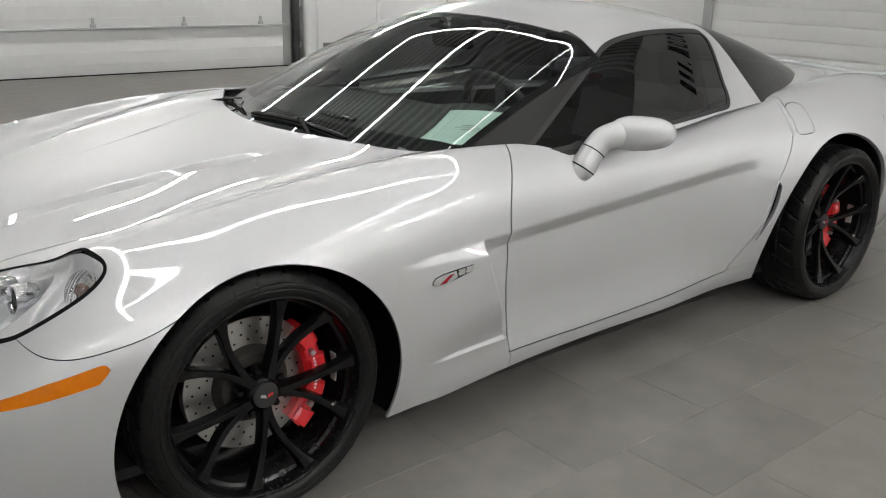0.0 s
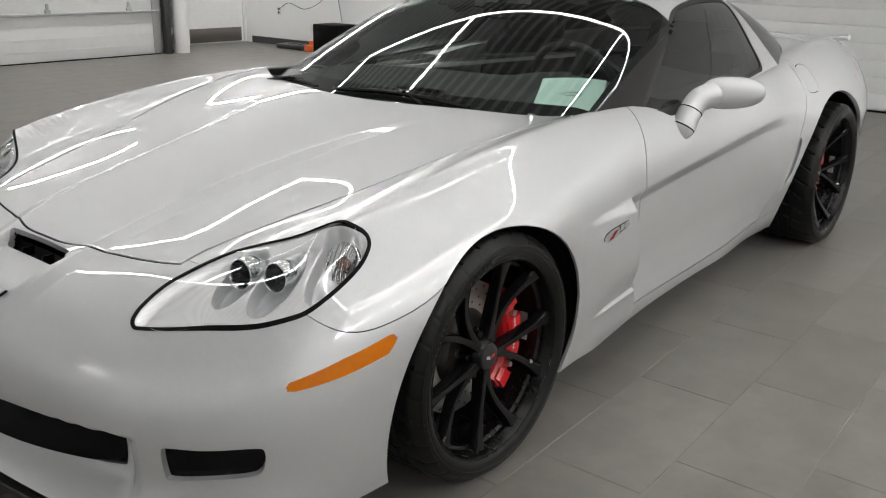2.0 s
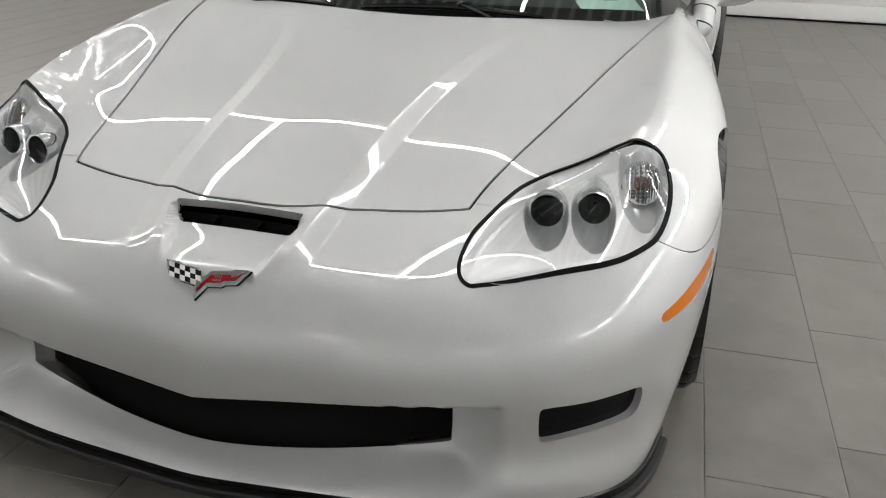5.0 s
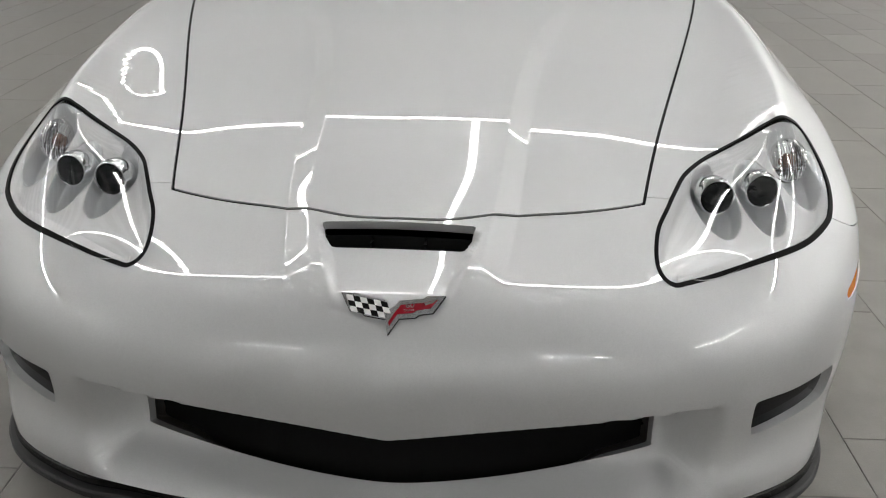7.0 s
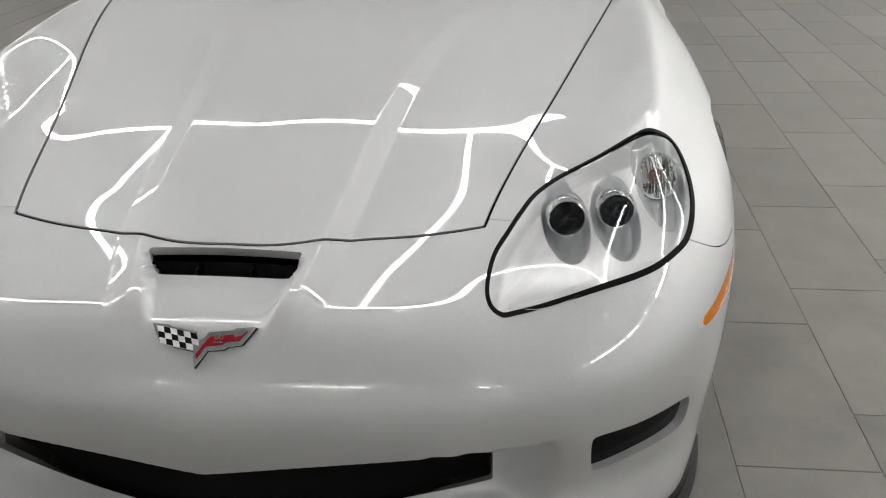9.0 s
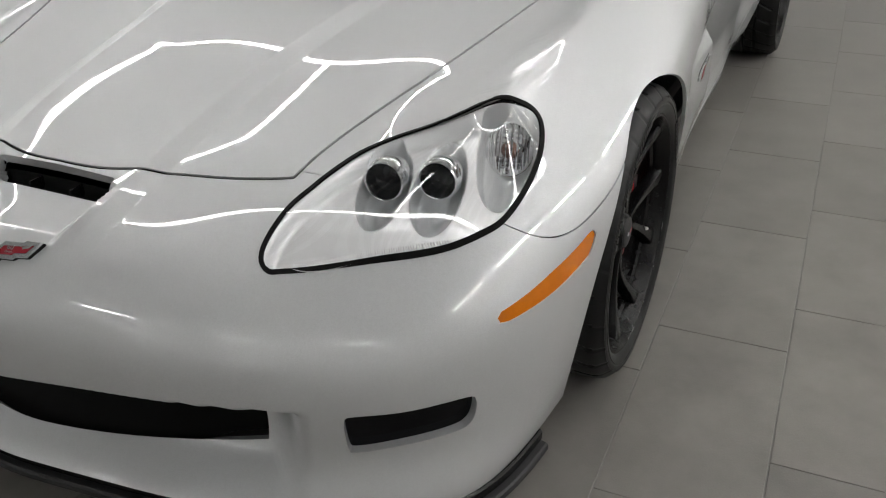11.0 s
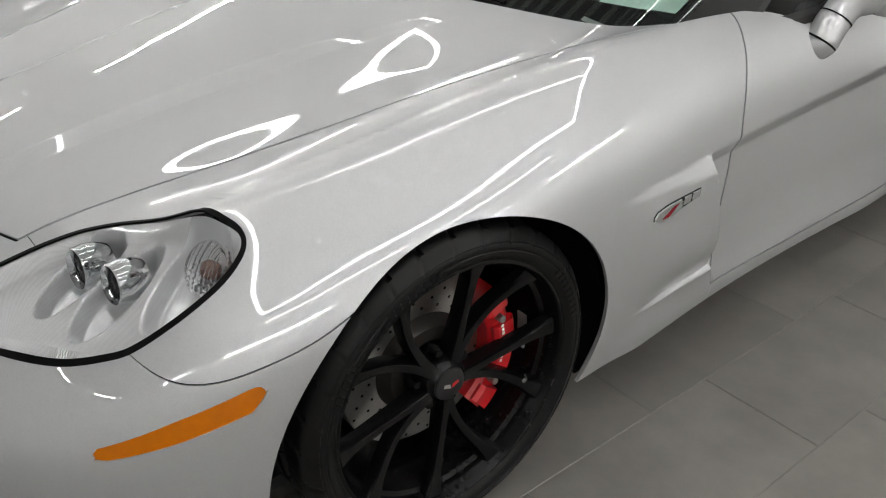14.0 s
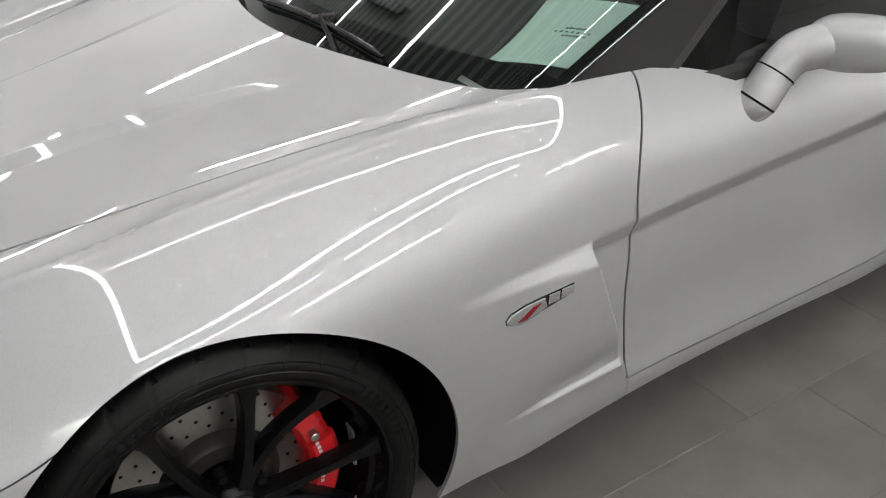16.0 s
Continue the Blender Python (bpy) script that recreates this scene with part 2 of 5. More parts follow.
def skin(name, patch, material, parent, depth=.012, label="", sink=0.0, whole=False):
    """A body panel from a patch (points, normals, triangles), with a rim turned inwards along its free edges."""
    V, N, T = joined(patch, mirrored(*patch)) if whole else patch
    V = V - N * sink
    if depth:
        E = np.concatenate([T[:, [0, 1]], T[:, [1, 2]], T[:, [2, 0]]])
        n = len(V)
        key = np.minimum(E[:, 0], E[:, 1]) * n + np.maximum(E[:, 0], E[:, 1])
        u, at, cnt = np.unique(key, return_index=True, return_counts=True)
        R = E[at[cnt == 1]]
        R = R[~(np.abs(V[R][:, :, 1]) < 2e-4).all(1)]
        a, b = R.T
        d = V[b] - V[a]
        out = np.cross(d, N[a])
        out /= np.maximum(np.linalg.norm(out, axis=1, keepdims=True), 1e-9)
        k = len(a)
        V2 = np.concatenate([V[a], V[b], V[b] - N[b] * depth, V[a] - N[a] * depth])
        i = np.arange(k) + n
        T = np.concatenate([T, np.stack([i + k, i, i + 3 * k], 1), np.stack([i + k, i + 3 * k, i + 2 * k], 1)])
        V, N = np.concatenate([V, V2]), np.concatenate([N, out, out, out, out])
    me = bpy.data.meshes.new(name)
    me.from_pydata(V.tolist(), [], T.tolist())
    me.materials.append(material)
    me.shade_smooth()
    me.normals_split_custom_set_from_vertices(N.tolist())
    return hang(name, me, parent, None, label)




# ---- car shape: half-body surfaces, x ahead of the front axle, y to the car's left ----
def spline(*knots):
    """A natural cubic through (x, value) knots, straight beyond its ends."""
    k = sorted(knots)
    xs, ys = np.array([a for a, _ in k], float), np.array([b for _, b in k], float)
    n, h = len(xs), np.diff(xs)
    A, r = np.eye(n), np.zeros(n)
    for i in range(1, n - 1):
        A[i, i - 1:i + 2] = h[i - 1], 2 * (h[i - 1] + h[i]), h[i]
        r[i] = 6 * ((ys[i + 1] - ys[i]) / h[i] - (ys[i] - ys[i - 1]) / h[i - 1])
    m = np.linalg.solve(A, r)

    def value(x):
        x = np.asarray(x, float)
        c = np.clip(x, xs[0], xs[-1])
        i = np.clip(np.searchsorted(xs, c) - 1, 0, n - 2)
        a, b, hh = xs[i + 1] - c, c - xs[i], h[i]
        v = (m[i] * a ** 3 + m[i + 1] * b ** 3) / (6 * hh) + (ys[i] / hh - m[i] * hh / 6) * a + (ys[i + 1] / hh - m[i + 1] * hh / 6) * b
        lo, hi = (ys[1] - ys[0]) / h[0] - m[1] * h[0] / 6, (ys[-1] - ys[-2]) / h[-1] + m[-2] * h[-1] / 6
        return v + np.where(x < xs[0], (x - xs[0]) * lo, 0) + np.where(x > xs[-1], (x - xs[-1]) * hi, 0)
    return value


def step(a, b, x):
    t = np.clip((x - a) / (b - a), 0, 1)
    return t * t * (3 - 2 * t)


def ramp(a, b, x, ease=.1):
    """A straight slope from 0 to 1 with tight corners."""
    t = (x - a) / (b - a)
    soft = lambda u: np.where(u > ease, u, np.where(u < -ease, 0, (u + ease) ** 2 / (4 * ease)))
    return soft(t) - soft(t - 1)


def smin(a, b, k):
    h = np.maximum(k - np.abs(a - b), 0) / k
    return np.minimum(a, b) - h ** 3 * k / 6


hood_mid = spline((-3.7, .86), (-3.3, .93), (-2.6, .92), (-1.6, .86), (-.9, .87), (-.55, .850), (-.3, .812), (0, .755), (.3, .697), (.5, .652), (.64, .612), (.74, .570), (.82, .522), (.9, .455), (1.0, .36))
crest_y = spline((-3.5, .70), (-2.7, .78), (-1.6, .76), (-.9, .77), (-.5, .79), (0, .79), (.36, .755), (.6, .69), (.8, .6))
crest_up = spline((-3.6, .05), (-2.7, .10), (-2.2, .085), (-1.5, .04), (-.9, .060), (-.5, .076), (0, .100), (.36, .096), (.55, .062), (.72, .012), (.9, 0))
hood_side = spline((-1.2, .77), (-.69, .755), (-.285, .68), (0, .605), (.3, .523), (.57, .458), (.7, .43))
bulge_y = spline((-.7, .46), (-.41, .375), (-.2, .305), (0, .262), (.2, .235), (.62, .2), (.8, .17))


def b3(u):
    """The cubic B-spline's hump."""
    a = np.abs(u)
    return np.where(a < 1, 2 / 3 - a * a + a ** 3 / 2, np.where(a < 2, (2 - a) ** 3 / 6, 0))


def formed(net, x0, dx, y0, dy, x, y):
    """A soft control net in millimetres, mirrored about y = 0 where it starts there."""
    net = np.array(net, float) * .001
    x, y = np.broadcast_arrays(x, y)
    at, out = x.shape, np.zeros(x.size)
    x, y = x.ravel(), y.ravel()
    near = (x > x0 - 2 * dx) & (x < x0 + (len(net) + 1) * dx)
    x, y = x[near], y[near]
    across = [b3((y - y0 - j * dy) / dy) + (b3((y + j * dy) / dy) if y0 == 0 and j else 0) for j in range(net.shape[1])]
    out[near] = sum(b3((x - x0 - i * dx) / dx) * sum(k * w for k, w in zip(row, across)) for i, row in enumerate(net))
    return out.reshape(at)


TOP_NET = [
    [-0.9, -0.8, -0.6, -0.2, 0.2, 0.5, 0.9, 1, 0.5, -1.7, -6.1],
    [-1.2, -1.1, -0.8, -0.4, 0.3, 1.1, 2.1, 3, 2.7, -1.8, -12],
    [-1.3, -1.2, -1.1, -0.6, 0.3, 1.7, 3.2, 5.1, 5.5, -0.8, -17.2],
    [-1, -1.2, -1.3, -1, 0.3, 2.3, 4.3, 6.8, 8, 1, -19.3],
    [-0.4, -0.9, -1.4, -1.3, 0.3, 2.9, 5.6, 7.2, 5.2, -3.5, -17.5],
    [0.3, -0.9, -1.7, -1.3, 0.4, 2.1, 2.6, 3.2, 0.7, -5.8, -14],
    [0.2, -1.4, -2.4, -1.1, -0.3, -0.7, -4.5, -3.7, -2.4, -3, -7],
    [-1.1, -2.6, -3.8, -3, -1.9, -1.7, -3.3, -3.3, -1.7, -0.2, -0],
    [-3.3, -4.2, -5.7, -5.5, -3.7, -1.6, 0.2, -0.1, 0.6, 2.8, 5.9],
]
SIDE_NET = [
    [1.5, -1.9, -5.2, -8.2],
    [4.2, 2.7, 0.4, -2.4],
    [6.4, 7.5, 6.1, 2.9],
    [6.9, 10.2, 9.8, 6.6],
    [5, 8.1, 9.1, 8.1],
    [1, 2.4, 3, 3],
    [-1, -0.5, 0, 0],
]


hood_bow = spline((-3.0, .12), (-1.4, .16), (-.7, .125), (-.3, .088), (0, .083), (.3, .078), (.57, .105), (.72, .18), (.85, .22))


def top(x, y):
    """Height of hood, fender tops and deck."""
    d = y - crest_y(x)
    w = .155 - .055 * step(.05, .42, x)
    inner = np.exp(-(1.55 + .65 * step(-.15, .27, x)) * (np.sqrt((d / (.150 + .05 * step(.2, .5, x))) ** 2 + .05) - .2236))
    peak = np.where(d > 0, np.exp(-1.15 * (np.sqrt((d / w) ** 2 + .05) - .2236)), inner)
    near = step(-.75, -.45, x) * (1 - step(.5, .7, x))
    bow = y * y + near * (.220 * (np.abs(y) / .58) ** 3.5 - y * y)
    z = hood_mid(x) - hood_bow(x) * bow + crest_up(x) * peak
    by = bulge_y(x)
    high = .014 * (1 - step(.70, .86, x)) * step(-1.4, -.5, x)
    z = z + high * (step(-.50, .1, x) * (1 - .25 * step(.3, .64, x)) * (1 - ramp(by - .026, by + .020, y, .06)) - .7)
    z = z + formed(TOP_NET, -.55, .16, 0, .09, x, y)
    # the trough below the air slot
    w = .150 - .33 * np.clip(x - .68, 0, .3)
    return z - .026 * step(.672, .684, x) * (1 - step(.70, .845, x)) * (1 - step(w - .022, w + .004, y))


girth = spline((-3.7, .78), (-3.45, .86), (-3.1, .935), (-2.69, .965), (-2.4, .94), (-2.1, .9), (-1.7, .882), (-1.25, .886), (-.82, .908), (-.5, .938), (-.2, .954), (.1, .960), (.4, .945), (.7, .91))
crease_z = spline((-2.3, .70), (-1.85, .665), (-1.2, .625), (-.82, .610), (-.5, .60), (-.3, .59))


def side(x, z):
    """Half-width of the body side at a height."""
    d = z - .56
    y = girth(x) - np.where(d > 0, .62 + .9 * step(-1.9, -2.3, x), .30 + .3 * step(-1.6, -2.2, x)) * d * d
    y = y + formed(SIDE_NET, -.5, .15, .5, .1, x, z)
    # the panel behind the wheel stands proud and ends in a step; behind it the door is scooped below its crease
    zc = crease_z(x)
    edge = spline((.15, -.90), (.30, -.812), (.37, -.784), (.45, -.750), (.54, -.714), (.60, -.694), (.8, -.66))(z)
    behind = step(edge + .006, edge - .008, x)
    lead = np.clip((-.37 - x) / .36, 0, 1)
    under = ramp(-zc - .002, -zc + .008 + .032 * lead, -z, .12) * step(.19, .38, z)
    lead = lead ** 1.2
    dent = .014 * step(-.48, -.70, x) * ramp(.266, .276, z) * (1 - step(.28, .42, z))
    y = y + (1 - behind) * (lead * .024 * under - dent) - behind * under * .024 * (1 - step(-1.9, -2.2, x))
    # rocker flare
    return y + .012 * step(.27, .17, z) * step(-.45, -.6, x) * (1 - step(-2.1, -2.3, x))


nose_z = spline((.06, .922), (.125, .926), (.155, .922), (.20, .905), (.30, .903), (.38, .90), (.45, .885), (.52, .852), (.62, .80))


def nose(y, z):
    """How far ahead the front reaches."""
    brow = .280 + .115 * y - .07 * y * y
    mouth = ramp(-.005, .005, brow - z) * step(.108, .188, z) * (1 - step(.49, .61, y))
    return nose_z(z) - .226 * y * y - .07 * (np.sqrt(y * y + .0016) - .04) * np.exp(-(y / .28) ** 2) - .242 * y ** 6 - (.074 + .03 * y * y) * mouth


def body(p):
    x, y, z = p[..., 0], p[..., 1], p[..., 2]
    slope = .452 * y + 1.452 * y ** 5
    a = smin((top(x, y) - z) * .95, side(x, z) - y, .14)
    return smin(a, (nose(y, z) - x) / np.sqrt(1 + slope * slope), .13)


roof_mid = spline((-.30, .68), (-.48, .792), (-.62, .865), (-.8, .952), (-1.05, 1.07), (-1.3, 1.173), (-1.5, 1.224), (-1.75, 1.243), (-2.0, 1.228), (-2.3, 1.178), (-2.6, 1.10), (-2.9, 1.015), (-3.1, .95), (-3.4, .85))
cabin_y = spline((-.6, .695), (-.9, .75), (-1.3, .797), (-1.7, .812), (-2.0, .805), (-2.3, .77), (-2.6, .70), (-3.0, .54), (-3.3, .38))
cabin_lean = spline((-.7, .62), (-1.4, .64), (-2.1, .78), (-2.8, .9))


def cabin(p):
    x, y, z = p[..., 0], p[..., 1], p[..., 2]
    over = roof_mid(x) - (.175 + .045 * step(-.7, -1.4, x)) * y * y
    wide = cabin_y(x) - cabin_lean(x) * (z - .85) - .25 * (z - .85) ** 2
    return smin((over - z) * .92, (wide - y) * .85, .09)


def gradient(f, P):
    e, g = 5e-4, np.empty_like(P)
    for i in range(3):
        d = np.zeros(3)
        d[i] = e
        g[:, i] = f(P - d) - f(P + d)
    return g / np.maximum(np.linalg.norm(g, axis=1, keepdims=True), 1e-9)


def shell(f, base, way, far=1.6):
    """Points where rays from inside leave the body f, with the outward normals."""
    lo, hi = np.zeros(len(base)), np.full(len(base), far)
    for _ in range(23):
        mid = (lo + hi) / 2
        inside = f(base + way * mid[:, None]) > 0
        lo, hi = np.where(inside, mid, lo), np.where(inside, hi, mid)
    P = base + way * lo[:, None]
    return P, gradient(f, P)
# ---- end of the car shape ----


# ---- the hall ----
def structure(name, bm, material, label, smooth=0):
    ob = part(name, bm, material, None, label, smooth)
    return tagged(ob, label, kind="structure")


REAR, RIGHT, FRONT, LEFT, TALL = -7.2, -9.2, 8.0, 7.0, 5.2
structure("floor", boxed((REAR - .3, RIGHT - .3, -.2), (FRONT + .3, LEFT + .3, -.0022)), grout, "grey grout bed under the porcelain floor tiles")
structure("ceiling", boxed((REAR - .3, RIGHT - .3, TALL), (FRONT + .3, LEFT + .3, TALL + .2)), deck_grey, "ribbed grey metal ceiling deck")
structure("wall_front", boxed((FRONT, RIGHT - .3, 0), (FRONT + .25, LEFT + .3, TALL)), wall_white, "plain white painted wall")
structure("wall_left", boxed((REAR - .3, LEFT, 0), (FRONT, LEFT + .25, TALL)), wall_white, "plain white painted wall")
structure("wall_rear", boxed((REAR - .25, RIGHT - .3, 0), (REAR, LEFT, TALL)), wall_white, "white painted wall with a sectional overhead door")
structure("wall_right", boxed((REAR, RIGHT - .25, 0), (FRONT, RIGHT, TALL)), wall_white, "white painted wall beside the garage door")

# light frame: tubes in a ladder under the ceiling
TUBE_Z = 3.3


def tube(a, b, glowing=None):
    """A slim light strip from a to b."""
    a, b = Vector(a), Vector(b)
    d = (b - a).normalized()
    w = Vector((d.y, -d.x, 0))
    thing = tagged(new("strip_light"), "slim white strip light hung under the ceiling, in the light frame or added as fill", "strip light", "ceiling strip lights")
    lo = Matrix((( d.x, w.x, 0, a.x), (d.y, w.y, 0, a.y), (0, 0, 1, a.z), (0, 0, 0, 1)))
    n = (b - a).length
    part("housing", boxed((0, -.02, .012), (n, .02, .05), .006, lo), white_plastic, thing)
    part("diffuser", boxed((.01, -.013, 0), (n - .01, .013, .012), .004, lo), glowing or tube_glow, thing, "glowing white diffuser")
    for s in (.15, n - .15):
        part("cable", boxed((s - .003, -.003, .05), (s + .003, .003, TALL - TUBE_Z), 0, lo), trim_grey, thing)


for y in (2.56, 1.6, .07, -2.05, -3.66):
    tube((-2.65, y, TUBE_Z), (.67, y, TUBE_Z))
for x in (-2.68, .70):
    tube((x, -3.68, TUBE_Z), (x, 2.58, TUBE_Z))
for x in (-2.5, -.75):
    tube((x, 3.0, TUBE_Z), (x + 1.5, 3.0, TUBE_Z))
for y in (-3.2, -.4, 2.6):
    tube((6.4, y - .7, TUBE_Z), (6.4, y + .7, TUBE_Z), front_glow)
# added fill strips, unseen, that brighten the right wall
for x in (-2.0, 1.5, 5.0):
    tube((x - 1.2, -7.4, TUBE_Z + .4), (x + 1.2, -7.4, TUBE_Z + .4), far_fill_glow)
# unseen strips, added as fill for the car's left side
for x in (-2.2, 1.1):
    tube((x - 1.2, 5.4, TUBE_Z + .4), (x + 1.2, 5.4, TUBE_Z + .4), side_fill_glow)
# one more added strip: weaker fill for the bumper's left flank
tube((3.2, 5.4, TUBE_Z + .4), (5.6, 5.4, TUBE_Z + .4), far_fill_glow)
# strong fill strips added at both rear corners to wash the rear wall
for y in (-7.4, 5.4):
    tube((-6.7, y, TUBE_Z + .4), (-4.3, y, TUBE_Z + .4), rear_fill_glow)


# ---- the car: body panels cut from one surface ----
car = tagged(new("sports_car"), "silver two-door sports car with black wheels standing on grey tiles", "car")


def body_patch():
    """Half of the body as a fine net: sections along the car, then a fan round the nose."""
    xs = np.concatenate([np.arange(-3.62, -2.45, .02), np.arange(-2.45, -.9, .014), np.arange(-.9, -.35, .0065), np.arange(-.35, .25, .009)])
    th = np.linspace(np.pi / 2, 0, 150)
    phi = np.radians(np.concatenate([np.linspace(0, 52, 96)[:-1], np.linspace(52, 73, 130)[:-1], np.linspace(73, 98, 50)[:-1], np.linspace(98, 120, 100)]))
    base, way = [], []
    for x in xs:
        base.append(np.tile((x, 0, .42), (len(phi), 1)))
        way.append(np.stack([np.zeros_like(phi), np.sin(phi), np.cos(phi)], 1))
    for a in th:
        base.append(np.tile((.25, 0, .42), (len(phi), 1)))
        way.append(np.stack([np.sin(phi) * math.cos(a), np.sin(phi) * math.sin(a), np.cos(phi)], 1))
    P, N = shell(body, np.concatenate(base), np.concatenate(way))
    N[np.abs(P[:, 1]) < 1e-4, 1] = 0
    P[np.abs(P[:, 1]) < 1e-4, 1] = 0
    q = grid_faces(len(xs) + len(th), len(phi))
    T = np.concatenate([q[:, [0, 1, 2]], q[:, [0, 2, 3]]])
    P1, P2, P3 = P[T[:, 0]], P[T[:, 1]], P[T[:, 2]]
    n = np.cross(P2 - P1, P3 - P1)
    area = np.linalg.norm(n, axis=1)
    T, n = T[area > 1e-10], n[area > 1e-10]
    flip = (n * N[T[:, 0]]).sum(1) < 0
    T[flip] = T[flip][:, ::-1]
    return P, N, T


belt_z = spline((-3.3, .86), (-2.4, .88), (-2.0, .873), (-1.5, .826), (-1.0, .795), (-.7, .772), (-.4, .74))
ARCH_F, ARCH_R = (-.012, .275, .393), (-2.66, .31, .425)
floor_z = spline((-3.6, .22), (-3.2, .18), (-2.2, .15), (-.9, .150), (-.4, .135), (.35, .125), (.6, .122), (.95, .118))
door_front = spline((.86, -.915), (.80, -.866), (.75, -.834), (.70, -.816), (.627, -.810), (.54, -.820), (.45, -.823), (.37, -.834), (.30, -.842), (.22, -.852), (.15, -.868))
door_rear = spline((.90, -2.38), (.8, -2.36), (.7, -2.30), (.57, -2.21), (.45, -2.185), (.37, -2.15), (.25, -2.06), (.2, -2.02))
sill_z = spline((-2.4, .262), (-2.1, .232), (-1.6, .206), (-1.2, .200), (-.86, .205), (-.5, .20))
hood_front = spline((0, .655), (.10, .650), (.207, .622), (.32, .603), (.458, .570), (.6, .52))
seam_z = spline((.20, .60), (.27, .572), (.38, .548), (.473, .545), (.52, .572), (.54, .60))
lamp_xy = [(.728, .500), (.714, .476), (.680, .468), (.625, .476), (.577, .498), (.528, .520), (.477, .546), (.428, .592), (.394, .650), (.368, .712), (.342, .765), (.322, .797), (.326, .818), (.352, .832), (.392, .841), (.450, .843), (.507, .834), (.550, .814), (.607, .762), (.658, .682), (.697, .587), (.720, .527)]
lamp_field = outline(lamp_xy)
marker_field = outline([(.612, .455), (.606, .464), (.50, .4975), (.392, .5235), (.381, .5225), (.373, .512), (.377, .503), (.398, .481), (.50, .4615), (.600, .4455), (.610, .448)], smooth=False)
fog_field = outline([(.660, .310), (.672, .321), (.74, .324), (.822, .332), (.836, .322), (.834, .290), (.826, .272), (.81, .264), (.74, .253), (.675, .244), (.662, .252)], 4)
grille_top = spline((0, .272), (.1, .282), (.2, .292), (.36, .305), (.49, .311))
fuel_field = outline([(-2.372, .845), (-2.375, .80), (-2.37, .757), (-2.40, .748), (-2.46, .752), (-2.475, .77), (-2.478, .83), (-2.465, .855), (-2.42, .862)], 4)
outlet_field = outline([(-2.212, .575), (-2.235, .570), (-2.24, .55), (-2.225, .45), (-2.18, .36), (-2.165, .358), (-2.185, .45)], 4)


def rounded(a, b, r):
    """The smaller of two distances to edges, their corner rounded."""
    return np.minimum(r - np.hypot(np.maximum(r - a, 0), np.maximum(r - b, 0)), np.minimum(a, b))


fields = {
    "arch": lambda p: np.maximum(ARCH_F[2] - np.hypot(p[:, 0] - ARCH_F[0], p[:, 2] - ARCH_F[1]), ARCH_R[2] - np.hypot(p[:, 0] - ARCH_R[0], p[:, 2] - ARCH_R[1])),
    "low": lambda p: floor_z(p[:, 0]) - p[:, 2],
    "cabin": lambda p: np.minimum(cabin(p) - .004, p[:, 2] - belt_z(p[:, 0])),
    "hood": lambda p: np.where(p[:, 2] > .5, np.minimum(np.minimum(hood_front(p[:, 1]) - p[:, 0], (hood_side(p[:, 0]) - p[:, 1]) * .95), p[:, 0] + .47 + .4 * p[:, 1] ** 2), -.1),
    "cowl": lambda p: np.where(p[:, 2] > .5, np.minimum(-.47 - .4 * p[:, 1] ** 2 - p[:, 0], np.minimum(.765 - p[:, 1], p[:, 0] + 1.0)), -.1),
    "lamp": lambda p: np.where(p[:, 2] > .5, lamp_field(p[:, :2]), -.08),
    "seam": lambda p: np.maximum(np.where(p[:, 0] > .15, seam_z(np.minimum(p[:, 0], .56)) - p[:, 2], -1), p[:, 0] - .566),
    "door": lambda p: np.minimum(np.minimum(door_front(p[:, 2]) - p[:, 0], p[:, 0] - door_rear(p[:, 2])), np.minimum(p[:, 2] - sill_z(p[:, 0]), p[:, 1] - .6)),
    "sill": lambda p: np.minimum(np.minimum(sill_z(p[:, 0]) - p[:, 2], -.862 - p[:, 0]), p[:, 0] + 2.4),
    "split": lambda p: -1.5 - p[:, 0],
    "marker": lambda p: np.where(p[:, 1] > .7, marker_field(p[:, [0, 2]]), -.08),
    "fog": lambda p: np.where(p[:, 0] > .5, fog_field(p[:, [1, 2]]), -.08),
    "grille": lambda p: np.where(p[:, 0] > .5, np.minimum(np.minimum(grille_top(p[:, 1]) - p[:, 2], p[:, 2] - .162 - .16 * p[:, 1] ** 2), .487 - p[:, 1]), -.08),
    "slot": lambda p: np.where((p[:, 2] > .5) & (p[:, 0] > .5), rounded(np.minimum(p[:, 0] - .664, .698 - .2 * p[:, 1] ** 2 - p[:, 0]), .147 - .7 * (p[:, 0] - .664) - p[:, 1], .011), -.08),
    "fuel": lambda p: np.where(p[:, 1] > .6, fuel_field(p[:, [0, 2]]), -.08),
    "outlet": lambda p: np.where(p[:, 1] > .6, outlet_field(p[:, [0, 2]]), -.08),
}
GAP = {"hood": .0030, "lamp": 0, "seam": .0013, "door": .0028, "sill": .0012, "cowl": 0, "marker": 0, "fog": 0, "grille": 0, "slot": 0, "fuel": .0014, "outlet": 0, "split": 0, "arch": 0, "low": 0, "cabin": 0}
net = body_patch()
for key, f in fields.items():
    g = GAP[key]
    for level in ((-g, g) if g else (0,)):
        net = split(*net, f(net[0]) - level)
V, N, T = net
mid = V[T].mean(1)
val = {k: f(mid) for k, f in fields.items()}
shown = (val["arch"] < 0) & (val["low"] < 0) & (val["cabin"] < 0)
cut = {k: shown & (val[k] > GAP[k]) for k in fields}
slit = {k: shown & (np.abs(val[k]) < GAP[k]) for k in fields}
rest = shown.copy()
pieces = {}
